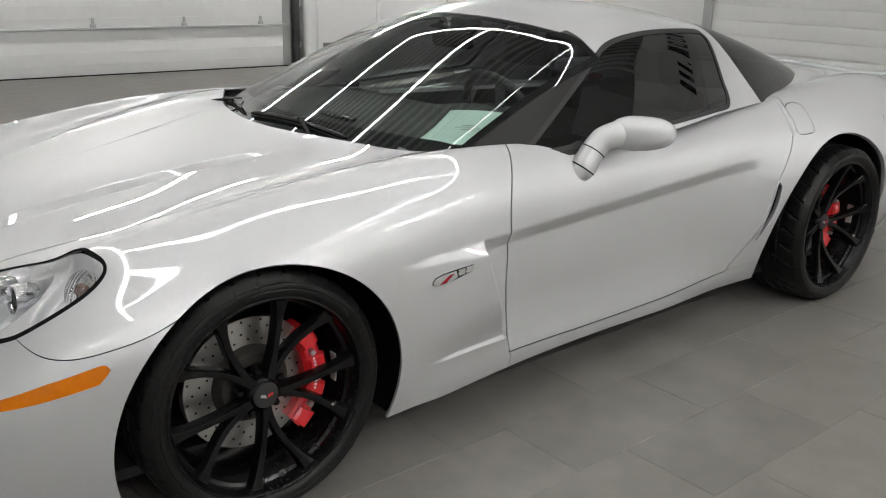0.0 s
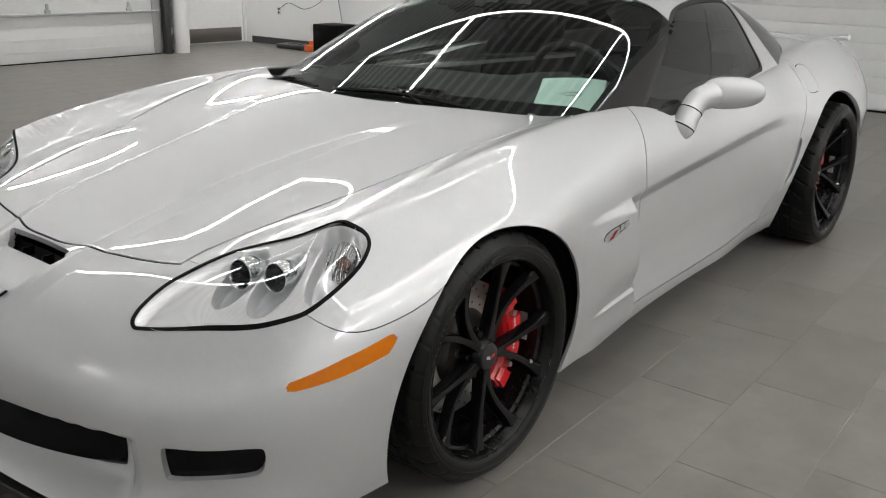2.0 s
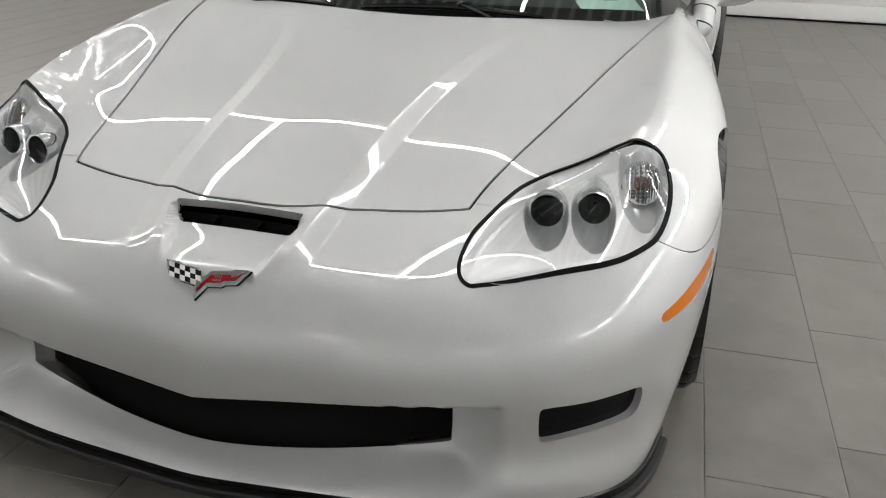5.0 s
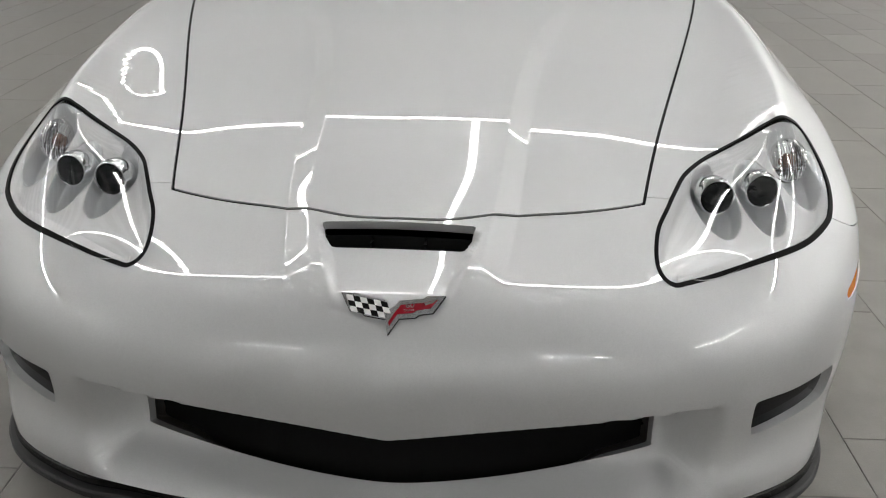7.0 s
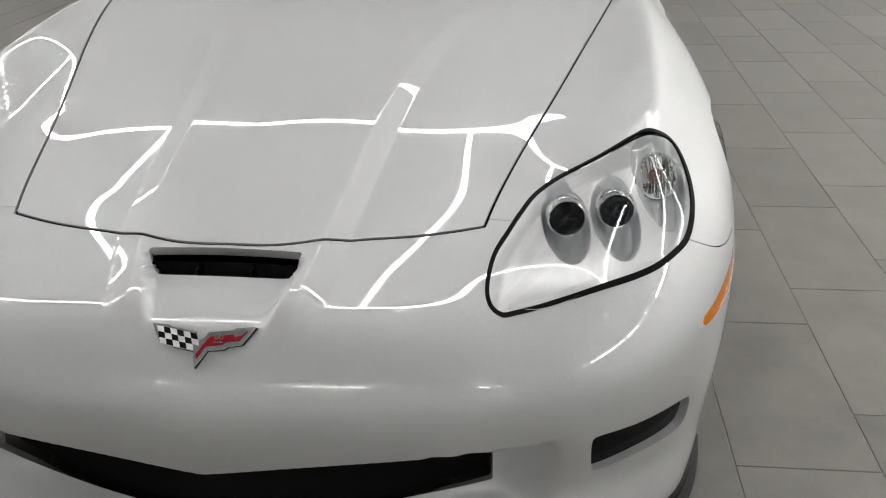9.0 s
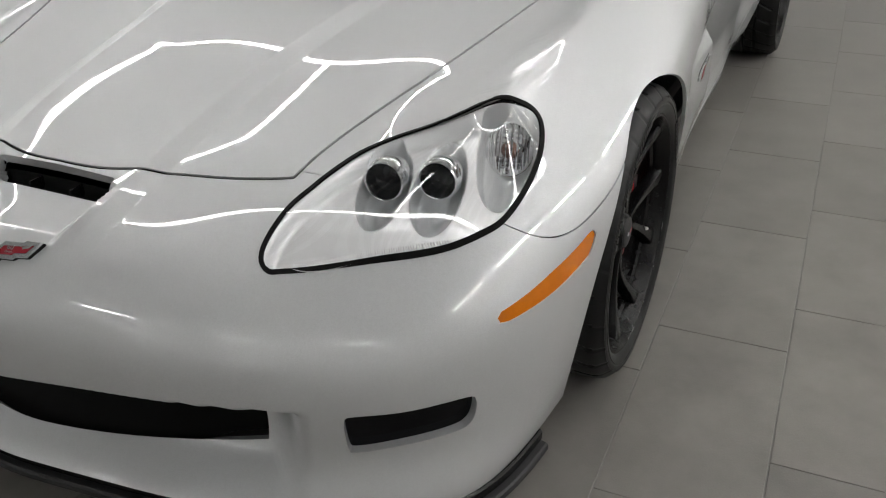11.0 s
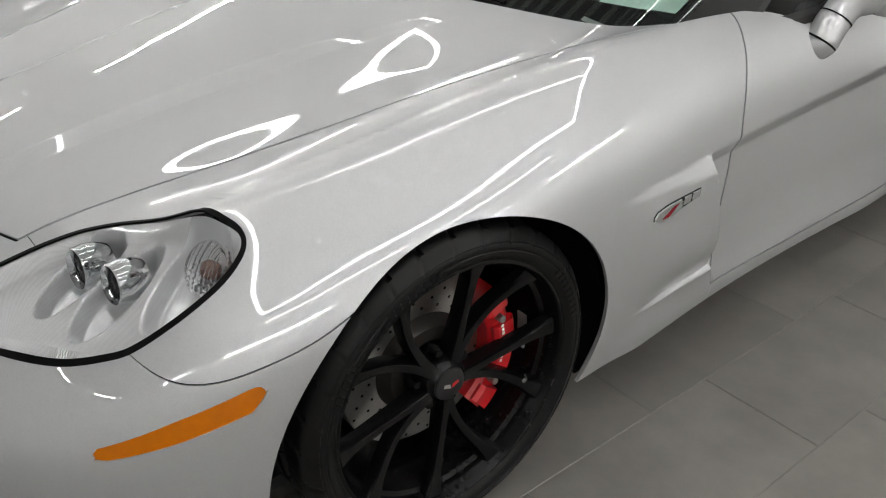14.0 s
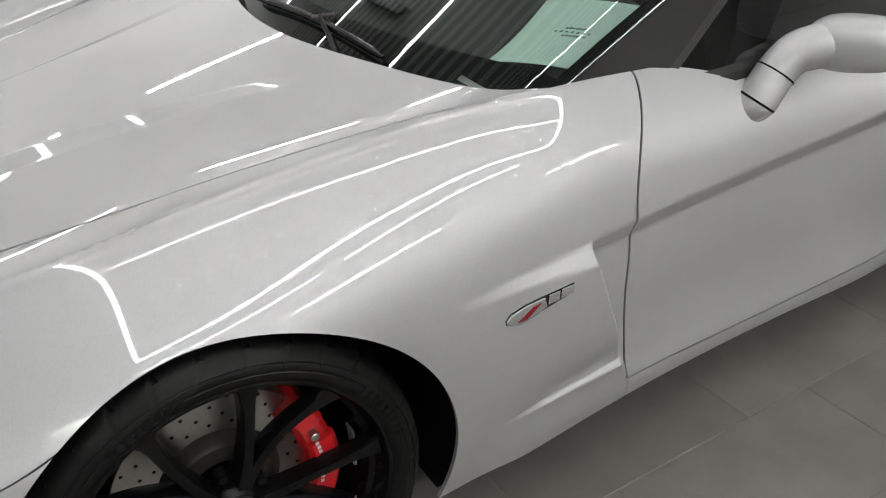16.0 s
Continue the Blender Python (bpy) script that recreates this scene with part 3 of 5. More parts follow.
for k in ("lamp", "marker", "fog", "grille", "slot", "outlet", "hood", "cowl"):
    pieces[k] = cut[k] & rest
    rest &= ~cut[k]
seams = slit["hood"] & rest
rest &= ~seams
pieces["fuel"] = cut["fuel"] & rest
rest &= ~cut["fuel"]
fuel_gap = slit["fuel"] & rest
rest &= ~fuel_gap
pieces["door"] = cut["door"] & rest
rest &= ~cut["door"]
d = slit["door"] & rest
rest &= ~d
seams = seams | d
pieces["sill"] = cut["sill"] & rest
rest &= ~cut["sill"]
d = slit["sill"] & rest
rest &= ~d
seams = seams | d
d = slit["seam"] & rest & (mid[:, 0] > .2)
rest &= ~d
seams = seams | d
pieces["bumper"] = rest & (val["seam"] > 0)
pieces["quarter"] = rest & (val["seam"] <= 0) & (mid[:, 0] < -1.2)
pieces["fender"] = rest & (val["seam"] <= 0) & (mid[:, 0] >= -1.2)
patch = {k: take(V, N, T, m) for k, m in pieces.items()}
patch["seams"] = take(V, N, T, seams)
patch["fuel_gap"] = take(V, N, T, fuel_gap)

skin("hood", patch["hood"], paint, car, .004, whole=True)
skin("front_bumper", patch["bumper"], paint, car, .020, whole=True)
skin("cowl", patch["cowl"], plastic, car, .0, "matt black cowl under the windshield", .048, True)
for flip in (False, True):
    turn = (lambda q: mirrored(*q)) if flip else (lambda q: q)
    skin("front_fender", turn(patch["fender"]), paint, car, .008)
    skin("door", turn(patch["door"]), paint, car, .004)
    skin("rocker_panel", turn(patch["sill"]), paint, car, .004)
    skin("rear_quarter", turn(patch["quarter"]), paint, car, .016)
    skin("marker_lamp", turn(patch["marker"]), amber, car, .004, "amber side marker lamp", .0025)
    skin("panel_gap", turn(patch["seams"]), gap_black, car, 0, "dark shut line", .006)
    skin("side_outlet", turn(patch["outlet"]), gap_black, car, 0, "black air outlet ahead of the rear wheel", .02)
    skin("fuel_door" if not flip else "quarter_patch", turn(patch["fuel"]), paint, car, .006)
    skin("panel_gap", turn(patch["fuel_gap"]), gap_black, car, 0, "dark shut line", .006)
    skin("fog_lamp", turn(patch["fog"]), lamp_dark, car, 0, "dark glossy fog lamp in a recess", .017)
skin("grille", patch["grille"], gap_black, car, 0, "black grille mesh", .05, True)
skin("air_slot", patch["slot"], gap_black, car, 0, "black air slot ahead of the hood", .03, True)


# ---- cabin ----
def cabin_patch():
    xs = np.concatenate([np.arange(-.42, -2.2, -.014), np.arange(-2.2, -3.36, -.025)])[::-1]
    phi = np.linspace(0, radians(100), 120)
    base = np.concatenate([np.tile((x, 0, .55), (len(phi), 1)) for x in xs])
    way = np.tile(np.stack([0 * phi, np.sin(phi), np.cos(phi)], 1), (len(xs), 1))
    P, N = shell(cabin, base, way)
    N[np.abs(P[:, 1]) < 1e-4, 1] = 0
    q = grid_faces(len(xs), len(phi))
    T = np.concatenate([q[:, [0, 1, 2]], q[:, [0, 2, 3]]])
    n = np.cross(P[T[:, 1]] - P[T[:, 0]], P[T[:, 2]] - P[T[:, 0]])
    flip = (n * N[T[:, 0]]).sum(1) < 0
    T[flip] = T[flip][:, ::-1]
    return P, N, T


window_xz = [(-1.00, .812), (-1.02, .835), (-1.20, .945), (-1.36, 1.035), (-1.49, 1.098), (-1.66, 1.126), (-1.86, 1.134), (-2.08, 1.128), (-2.125, 1.115), (-2.11, 1.07), (-2.06, .97), (-2.02, .89), (-1.9, .875), (-1.5, .845), (-1.2, .824)]
cab = {
    "body": lambda p: np.minimum(np.maximum(-body(p) + .006, fields["cowl"](p)), p[:, 2] - belt_z(p[:, 0]) + .012),
    "shield": lambda p: np.minimum(np.minimum(.735 + .10 * (p[:, 0] + .72) - p[:, 1], p[:, 0] + 1.325 + .22 * p[:, 1] ** 2), 1),
    "pillar": lambda p: np.minimum(p[:, 0] + 1.405, np.where(p[:, 2] > .6, p[:, 1] - .5, -1)),
    "window": outline(window_xz, 4),
}
w0 = cab["window"]
cab["window"] = lambda p: np.where(p[:, 1] > .4, w0(p[:, [0, 2]]), -.08)
cab["frame"] = lambda p: cab["window"](p) + .014
hoop = lambda p: -2.115 + .30 * (p[:, 2] - 1.12) - p[:, 0]
cab["rear"] = lambda p: hoop(p) - .075
net = cabin_patch()
for key in ("body", "shield", "pillar", "window", "frame", "rear"):
    net = split(*net, cab[key](net[0]))
V, N, T = net
mid = V[T].mean(1)
val = {k: f(mid) for k, f in cab.items()}
rest = val["body"] > 0
bits = {}
for k in ("shield", "window", "frame"):
    bits[k] = rest & (val[k] > 0)
    rest &= ~(val[k] > 0)
bits["pillar"] = rest & (val["pillar"] > 0) & (mid[:, 0] > -1.405)
rest &= ~bits["pillar"]
bits["rear"] = rest & (val["rear"] > 0)
bits["roof"] = rest & ~(val["rear"] > 0)
bits = {k: take(V, N, T, m) for k, m in bits.items()}
V, N, T = bits["shield"]
band = lambda p: np.minimum(-.60 - .33 * p[:, 1] ** 2 - p[:, 0], np.minimum(.735 + .10 * (p[:, 0] + .72) - p[:, 1] - .022, p[:, 0] + 1.295 + .22 * p[:, 1] ** 2))
V, N, T = split(V, N, T, band(V))
bits["band"] = take(V, N, T, band(V[T].mean(1)) <= 0)
skin("windshield", bits["shield"], glass, car, 0, "tinted windshield reflecting the ceiling lights", 0, True).visible_shadow = False
skin("glass_band", bits["band"], gap_black, car, 0, "black ceramic band round the windshield", .003, True)
skin("roof_panel", bits["roof"], paint, car, .012, "", 0, True)
skin("hatch_glass", bits["rear"], dark_glass, car, 0, "dark tinted wraparound rear glass", 0, True)
for flip in (False, True):
    turn = (lambda q: mirrored(*q)) if flip else (lambda q: q)
    skin("side_window", turn(bits["window"]), dark_glass, car, 0, "dark tinted side window", .004)
    skin("window_seal", turn(bits["frame"]), plastic, car, .006, "black rubber window seal", .001)
    skin("windshield_pillar", turn(bits["pillar"]), pillar_black, car, .01, "dark grey windshield pillar")


# ---- wheels ----
def tyre_mesh(R, rim, half, name):
    """Tyre with a grooved, slanted tread and rounded sidewalls."""
    flat = half - .030
    prof = [(-half + .018, rim - .004), (-half + .005, rim + .008), (-half + .001, rim + .016), (-half, rim + .023), (-half + .0014, rim + .0245), (-half + .0014, rim + .027), (-half, rim + .0285), (-half + .0006, rim + .036), (-half + .0024, R - .0275), (-half + .0008, R - .0262), (-half + .001, R - .0245), (-half + .0034, R - .0230), (-half + .0075, R - .0190), (-half + .0125, R - .0145), (-half + .021, R - .007)]
    tread = list(np.linspace(-flat, flat, 45))
    pts = prof + [(t, R - .010 * (abs(t) / half) ** 4) for t in tread] + [(-a, b) for a, b in reversed(prof)]
    pts = np.array(pts)
    n = 480
    th = np.linspace(0, 2 * np.pi, n, endpoint=False)
    r = np.tile(pts[:, 1], (n, 1))
    al = np.tile(pts[:, 0], (n, 1))
    onto = (np.abs(al) <= flat + 1e-6) & (r > R - .02)
    rings = np.zeros_like(r, bool)
    for g in (-.55, -.19, .19, .55):
        rings |= np.abs(al - g * flat) < .0055
    cross = ((th[:, None] * 30 / (2 * np.pi) + np.abs(al) * 7.0) % 1 < .10) & (np.abs(al) > .22 * flat)
    r = r - .008 * (onto & rings) - .007 * (onto & cross & ~rings)
    shoulder = (np.abs(al) > flat) & (r > R - .03)
    r = r - .0028 * (shoulder & ((th[:, None] * 30 / (2 * np.pi) + np.abs(al) * 7.0) % 1 < .07))
    V = np.stack([r * np.cos(th)[:, None], al, r * np.sin(th)[:, None]], -1).reshape(-1, 3)
    F = grid_faces(n, pts.shape[0], wrap_n=True)[:, ::-1]
    return mesh_of(name, V, F, rubber, 38)


def arc_block(r0, r1, y0, y1, a0, a1, material, name, steps=10, bevel=.004):
    """A bevelled block bent round the axle, angles in degrees from straight ahead."""
    V, th = [], np.radians(np.linspace(a0, a1, steps))
    ring = [(r0 + bevel, y0), (r1 - bevel, y0), (r1, y0 + bevel), (r1, y1 - bevel), (r1 - bevel, y1), (r0 + bevel, y1), (r0, y1 - bevel), (r0, y0 + bevel)]
    for t in th:
        V += [(r * math.cos(t), y, r * math.sin(t)) for r, y in ring]
    F = [tuple(f) for f in grid_faces(steps, 8, wrap_m=True)]
    F += [tuple(range(8))[::-1], tuple((steps - 1) * 8 + k for k in range(8))]
    return mesh_of(name, V, F, material, 35)


def spoke_mesh(rim, hub_y, rim_y, a_hub, a_rim):
    """One slim spoke swinging from its node at the hub out to a flared foot on the rim."""
    V, n = [], 18
    lean = 1 if a_rim > a_hub else -1
    for s in np.linspace(0, 1, n):
        r = .034 + (rim - .011 - .034) * s
        a = radians(a_hub + (a_rim - a_hub) * (1 - (1 - s) ** 1.7) - lean * 2.2 * math.sin(math.pi * s))
        y = hub_y - .004 + (rim_y - hub_y + .004) * s ** 1.25 - .013 * math.sin(math.pi * s)
        w = .0122 - .0030 * math.sin(math.pi * min(1, s * 1.1)) + .0080 * max(0, (s - .78) / .22) ** 2
        deep = .036 - .012 * s
        c, t = Vector((r * math.cos(a), 0, r * math.sin(a))), Vector((-math.sin(a), 0, math.cos(a)))
        for o, d in ((-1.25, -deep), (-1.05, -.006), (-.80, -.0006), (-.62, 0), (.62, 0), (.80, -.0006), (1.05, -.006), (1.25, -deep)):
            p = c + t * (o * w)
            V.append((p.x, y + d, p.z))
    F = [tuple(f)[::-1] for f in grid_faces(n, 8, wrap_m=True)]
    F += [tuple(range(8)), tuple((n - 1) * 8 + k for k in range(8))[::-1]]
    return mesh_of("spoke", V, F, spoke_black, 24)


def wheel_set(R, rim, half, offset):
    """Meshes of one wheel size, axle along y, outside towards +y; offset: how far the hub face lies inside the tyre's edge."""
    face = half - .012
    hub_y = face - offset
    pr = [(-half + .02, rim + .008), (-half + .01, rim - .002), (-half + .03, rim - .012), (-.03, rim - .034), (face - .090, rim - .034), (face - .070, rim - .024), (face - .040, rim - .022), (face - .034, rim - .014), (face - .020, rim - .0125), (face - .014, rim - .008), (face - .002, rim - .007), (face + .003, rim - .003), (face + .0032, rim + .001), (face + .001, rim + .005), (face - .012, rim + .006)]
    kit = {"tyre": tyre_mesh(R, rim, half, "tyre")}
    V, F = lathe(pr, 128)
    kit["rim"] = mesh_of("rim", V, F, satin_black, 35)
    V, F = lathe([(hub_y - .045, .001), (hub_y - .045, .052), (hub_y - .02, .050), (hub_y - .006, .042), (hub_y + .001, .036)], 64)
    kit["hub"] = mesh_of("hub", V, F, satin_black, 35)
    V, F = lathe([(hub_y, .0345), (hub_y + .004, .033), (hub_y + .006, .028), (hub_y + .0065, .001)], 48)
    kit["cap"] = mesh_of("hub_cap", V, F, plastic, 35)
    kit["spokes"] = []
    for k in range(5):
        node = 46 + 72 * k
        for s in (-1, 1):
            kit["spokes"].append(spoke_mesh(rim, hub_y, face - .012, node + s * 2.0, node + s * 17.5))
    kit["nuts"] = []
    for k in range(5):
        a = radians(46 + 36 + 72 * k)
        V, F = lathe([(hub_y - .046, .010), (hub_y - .022, .010), (hub_y - .019, .008), (hub_y - .019, .001)], 6)
        kit["nuts"].append(mesh_of("lug_nut", V + np.array((.058 * math.cos(a), 0, .058 * math.sin(a))), F, satin_black))
    # brake: drilled disc, dark hat, six-piston block
    dr = .178
    dy = hub_y - .085
    V, F = lathe([(dy, .105), (dy, dr - .001), (dy - .001, dr), (dy - .030, dr), (dy - .030, .105)], 96)
    kit["disc"] = mesh_of("brake_disc", V, F, steel, 35)
    V, F = lathe([(dy - .01, .106), (dy + .002, .104), (dy + .022, .086), (dy + .024, .060)], 64)
    kit["hat"] = mesh_of("disc_hat", V, F, hat_dark, 35)
    V, F, hv, hf = [], [], *lathe([(dy + .0004, .0033), (dy + .0006, .0005)], 8)
    for k in range(40):
        a = 2 * math.pi * k / 40
        for j, r in enumerate((.120, .137, .154, .169)):
            if (k + j) % 2 == 0:
                o = np.array((r * math.cos(a + .02 * j), 0, r * math.sin(a + .02 * j)))
                F += [tuple(np.array(f) + len(V)) for f in hf]
                V += [tuple(v + o) for v in hv]
    kit["holes"] = mesh_of("drill_hole", V, F, gap_black)
    kit["caliper"] = arc_block(.140, .194, dy - .05, dy + .040, 138, 232, caliper_red, "caliper", 18, .010)
    kit["bridge"] = [arc_block(.146, .198, dy + .030, dy + .052, a, a + 14, caliper_red, "piston_housing", 6, .008) for a in (138, 164, 190, 216)]
    kit["mark"] = [arc_block(.160, .1665, dy + .0525, dy + .0533, a, a + 2.2, white_enamel, "caliper_mark", 3, .0003) for a in (163, 166.4, 169.8, 186, 189.4, 192.8)]
    kit["bolts"] = []
    for a in (158, 184, 210):
        V, F = lathe([(dy + .038, .008), (dy + .056, .008), (dy + .058, .006), (dy + .058, .001)], 12)
        kit["bolts"].append(mesh_of("caliper_bolt", V + np.array((.166 * math.cos(radians(a)), 0, .166 * math.sin(radians(a)))), F, steel, 35))
    kit["plate"] = arc_block(rim - .037, rim - .0325, face - .09, face - .065, 170, 190, trim_grey, "rim_marking", 8, .001)
    kit["knuckle"] = arc_block(.03, .10, dy - .10, dy - .03, 0, 350, plastic, "wheel_carrier", 20, .01)
    vx = np.array((math.cos(radians(203)), 0, math.sin(radians(203)))) * (rim - .035)
    kit["valve"] = mesh_of("valve_stem", *sweep([(vx[0], face - .045, vx[2]), (vx[0] * .96, face - .03, vx[2] * .96), (vx[0] * .9, face - .022, vx[2] * .9)], .004, 8), steel, 40)
    # raised lettering blocks on the sidewall, too small to read
    kit["letters"] = [arc_block(R - .052, R - .036, half - .0005, half + .0012, a, a + 2.2, rubber, "sidewall_mark", 3, .0004) for a in [55 + 3.2 * i for i in range(8)] + [20 + 3.0 * i for i in range(6)] + [140 + 3.2 * i for i in range(9)]]
    return kit


def fit_wheel(kit, x, y, z, flip):
    m = pose(x, y, z, 0, 0, 180 if flip else 0)
    if flip:
        m = pose(x, y, z) @ Matrix.Diagonal((1, -1, 1, 1))
    rim = hang("wheel", kit["rim"], car, m, "satin black ten-spoke wheel")
    hang("tyre", kit["tyre"], rim, None, "black low-profile tyre")
    hang("hub", kit["hub"], rim)
    hang("hub_cap", kit["cap"], rim)
    for me in kit["spokes"]:
        hang("spoke", me, rim)
    for me in kit["nuts"]:
        hang("lug_nut", me, rim)
    hang("rim_marking", kit["plate"], rim, None, "grey block of raised marking on the rim")
    hang("valve_stem", kit["valve"], rim)
    tagged(hang("sidewall_mark", join_meshes("sidewall_mark", kit["letters"], rubber), rim), kind="stuff")
    disc = hang("brake_disc", kit["disc"], car, m, "drilled steel brake disc")
    hang("disc_hat", kit["hat"], disc)
    tagged(hang("drill_hole", kit["holes"], disc), kind="stuff")
    cal = hang("brake_caliper", kit["caliper"], car, m, "red painted brake caliper")
    for me in kit["bridge"]:
        hang("piston_housing", me, cal)
    for me in kit["bolts"]:
        hang("caliper_bolt", me, cal, None, "bare steel bolt")
    for me in kit["mark"]:
        hang("caliper_mark", me, cal, None, "white printed mark")
    hang("wheel_carrier", kit["knuckle"], car, m)
    return rim


def join_meshes(name, meshes, material):
    V, F = [], []
    for me in meshes:
        n = len(V)
        V += [tuple(v.co) for v in me.vertices]
        F += [tuple(i + n for i in p.vertices) for p in me.polygons]
    return mesh_of(name, V, F, material, 35)


front_kit = wheel_set(.327, .2610, .1400, .030)
rear_kit = wheel_set(.338, .2700, .1675, .070)
for s in (1, -1):
    fit_wheel(front_kit, 0, s * .812, .327, s < 0)
    fit_wheel(rear_kit, -2.686, s * .790, .338, s < 0)
# small crossed-flag shapes on the near hub caps
for s in (1, -1):
    for x, y, z, k in ((0, .812 + .1400 - .042 + .0078, .327, 1), (-2.686, .790 + .1675 - .082 + .0078, .338, 1)):
        for a, mat in ((-1, caliper_red), (1, trim_grey)):
            me = mesh_of("cap_flag", [(x + a * .001, s * y, z - .006), (x + a * .018, s * y, z), (x + a * .016, s * y, z + .007), (x + a * .003, s * y, z + .004)], [(0, 1, 2, 3) if (a > 0) == (s < 0) else (3, 2, 1, 0)], mat)
            hang("cap_flag", me, car)


# wheel wells: dark liners inside the arches
def liner(x, z, r, y0, y1):
    V, th = [], np.radians(np.linspace(-18, 204, 40))
    for t in th:
        px, pz = x + (r + .012) * math.cos(t), max(.150, z + (r + .012) * math.sin(t))
        V += [(px, y, pz) for y in (min(y1, float(side(np.array(px), np.array(pz))) - .016), y0)]
    n = len(V)
    F = [(2 * i, 2 * i + 2, 2 * i + 3, 2 * i + 1) for i in range(39)]
    F += [tuple(2 * i + 1 for i in range(40))]
    return V, F


for s in (1, -1):
    for (x, z, r), top_y in ((ARCH_F, .905), (ARCH_R, .905)):
        V, F = liner(x, z, r, .52, top_y)
        hang("wheel_liner", mesh_of("wheel_liner", [(a, s * b, c) for a, b, c in V], F, liner_black), car, None, "rough black wheel-arch liner")
# dark floor of the car
part("underbody", boxed((-3.4, -.78, .135), (.55, .78, .17), .01), plastic, car, "black underbody")


# ---- headlights ----
def surf_z(x, y):
    """Height of the body's upper surface at a place."""
    lo, hi = .35, 1.0
    for _ in range(30):
        m = (lo + hi) / 2
        lo, hi = (m, hi) if body(np.array([[x, abs(y), m]]))[0] > 0 else (lo, m)
    return lo


PROJECTORS = [((.515, .605, .612), .0350), ((.492, .696, .620), .0335)]
SIGNAL = (.378, .778, .645)
lampV, lampN, lampT = patch["lamp"]
lampV, lampN, lampT = split(lampV, lampN, lampT, lamp_field(lampV[:, :2]) - .0075)
lamp_mid = lamp_field(lampV[lampT].mean(1)[:, :2])
gasket = take(lampV, lampN, lampT, lamp_mid < .0075)
# the bowl behind the cover, on a finer net of its own
gx, gy = np.meshgrid(np.arange(.313, .740, .0026), np.arange(.463, .857, .0026), indexing="ij")
low, high = np.full(gx.size, .35), np.full(gx.size, 1.0)
for _ in range(24):
    half_z = (low + high) / 2
    inside = body(np.stack([gx.ravel(), gy.ravel(), half_z], 1)) > 0
    low, high = np.where(inside, half_z, low), np.where(inside, high, half_z)
# the cover is drawn tight over the opening, a little domed
dome = low.reshape(gx.shape)
within = (lamp_field(np.stack([gx.ravel(), gy.ravel()], 1)) > .0015).reshape(gx.shape)
within[[0, -1]] = within[:, [0, -1]] = False
for reach in [16] * 150 + [8] * 200 + [4] * 300 + [2] * 400 + [1] * 600:
    pad = np.pad(dome, reach, mode="edge")
    mean = (pad[:-2 * reach, reach:-reach] + pad[2 * reach:, reach:-reach] + pad[reach:-reach, :-2 * reach] + pad[reach:-reach, 2 * reach:]) / 4
    dome = np.where(within, mean + 4.4e-6 * reach ** 2, dome)
low = dome.ravel()
ddx, ddy = np.gradient(dome, .0026)
dome_N = np.stack([-ddx, -ddy, np.ones_like(dome)], -1).reshape(-1, 3)
dome_N /= np.linalg.norm(dome_N, axis=1, keepdims=True)


def dome_z(x, y):
    """Height of the headlight cover at a place."""
    i, j = (x - .313) / .0026, (y - .463) / .0026
    i0, j0 = min(int(i), dome.shape[0] - 2), min(int(j), dome.shape[1] - 2)
    a, b = i - i0, j - j0
    return float((dome[i0, j0] * (1 - a) + dome[i0 + 1, j0] * a) * (1 - b) + (dome[i0, j0 + 1] * (1 - a) + dome[i0 + 1, j0 + 1] * a) * b)


bowl = np.stack([gx.ravel(), gy.ravel(), low], 1)
quads = grid_faces(*gx.shape)
bowl_T = np.concatenate([quads[:, [0, 1, 2]], quads[:, [0, 2, 3]]])
bowl, up_N, bowl_T = split(bowl, dome_N, bowl_T, lamp_field(bowl[:, :2]) - .0062)
cover = take(bowl, up_N, bowl_T, lamp_field(bowl[bowl_T].mean(1)[:, :2]) > .0062)
bowl_V, up_N, bowl_T = cover[0].copy(), cover[1], cover[2]
bowl_d = lamp_field(bowl_V[:, :2])
depth = .004 + .027 * step(.0054, .026, bowl_d)
low_edge = curve([(.715, .508), (.712, .56), (.686, .625), (.640, .705), (.578, .785)], 12, closed=False)
deep = np.zeros(len(bowl_V))
for (px, py, pz), wide, behind, ahead in ((PROJECTORS[0][0], .044, .080, .085), (PROJECTORS[1][0], .044, .085, .085), (SIGNAL, .050, .042, .115)):
    along = bowl_V[:, 0] - px
    off = (bowl_V[:, 1] - py - .12 * along) / wide
    q = np.hypot(off, along / np.where(along > 0, ahead, behind))
    deep = np.maximum(deep, .036 * step(1.04, .78, q) + .018 * step(.86, .2, q))
depth += deep * step(.0054, .026, bowl_d)
in_well = deep
bowl_V -= np.array((.05, .03, .99)) * depth[:, None]
fn = np.cross(bowl_V[bowl_T[:, 1]] - bowl_V[bowl_T[:, 0]], bowl_V[bowl_T[:, 2]] - bowl_V[bowl_T[:, 0]])
bowl_N = np.zeros_like(bowl_V)
for i in range(3):
    np.add.at(bowl_N, bowl_T[:, i], fn)
bowl_N /= np.maximum(np.linalg.norm(bowl_N, axis=1, keepdims=True), 1e-9)

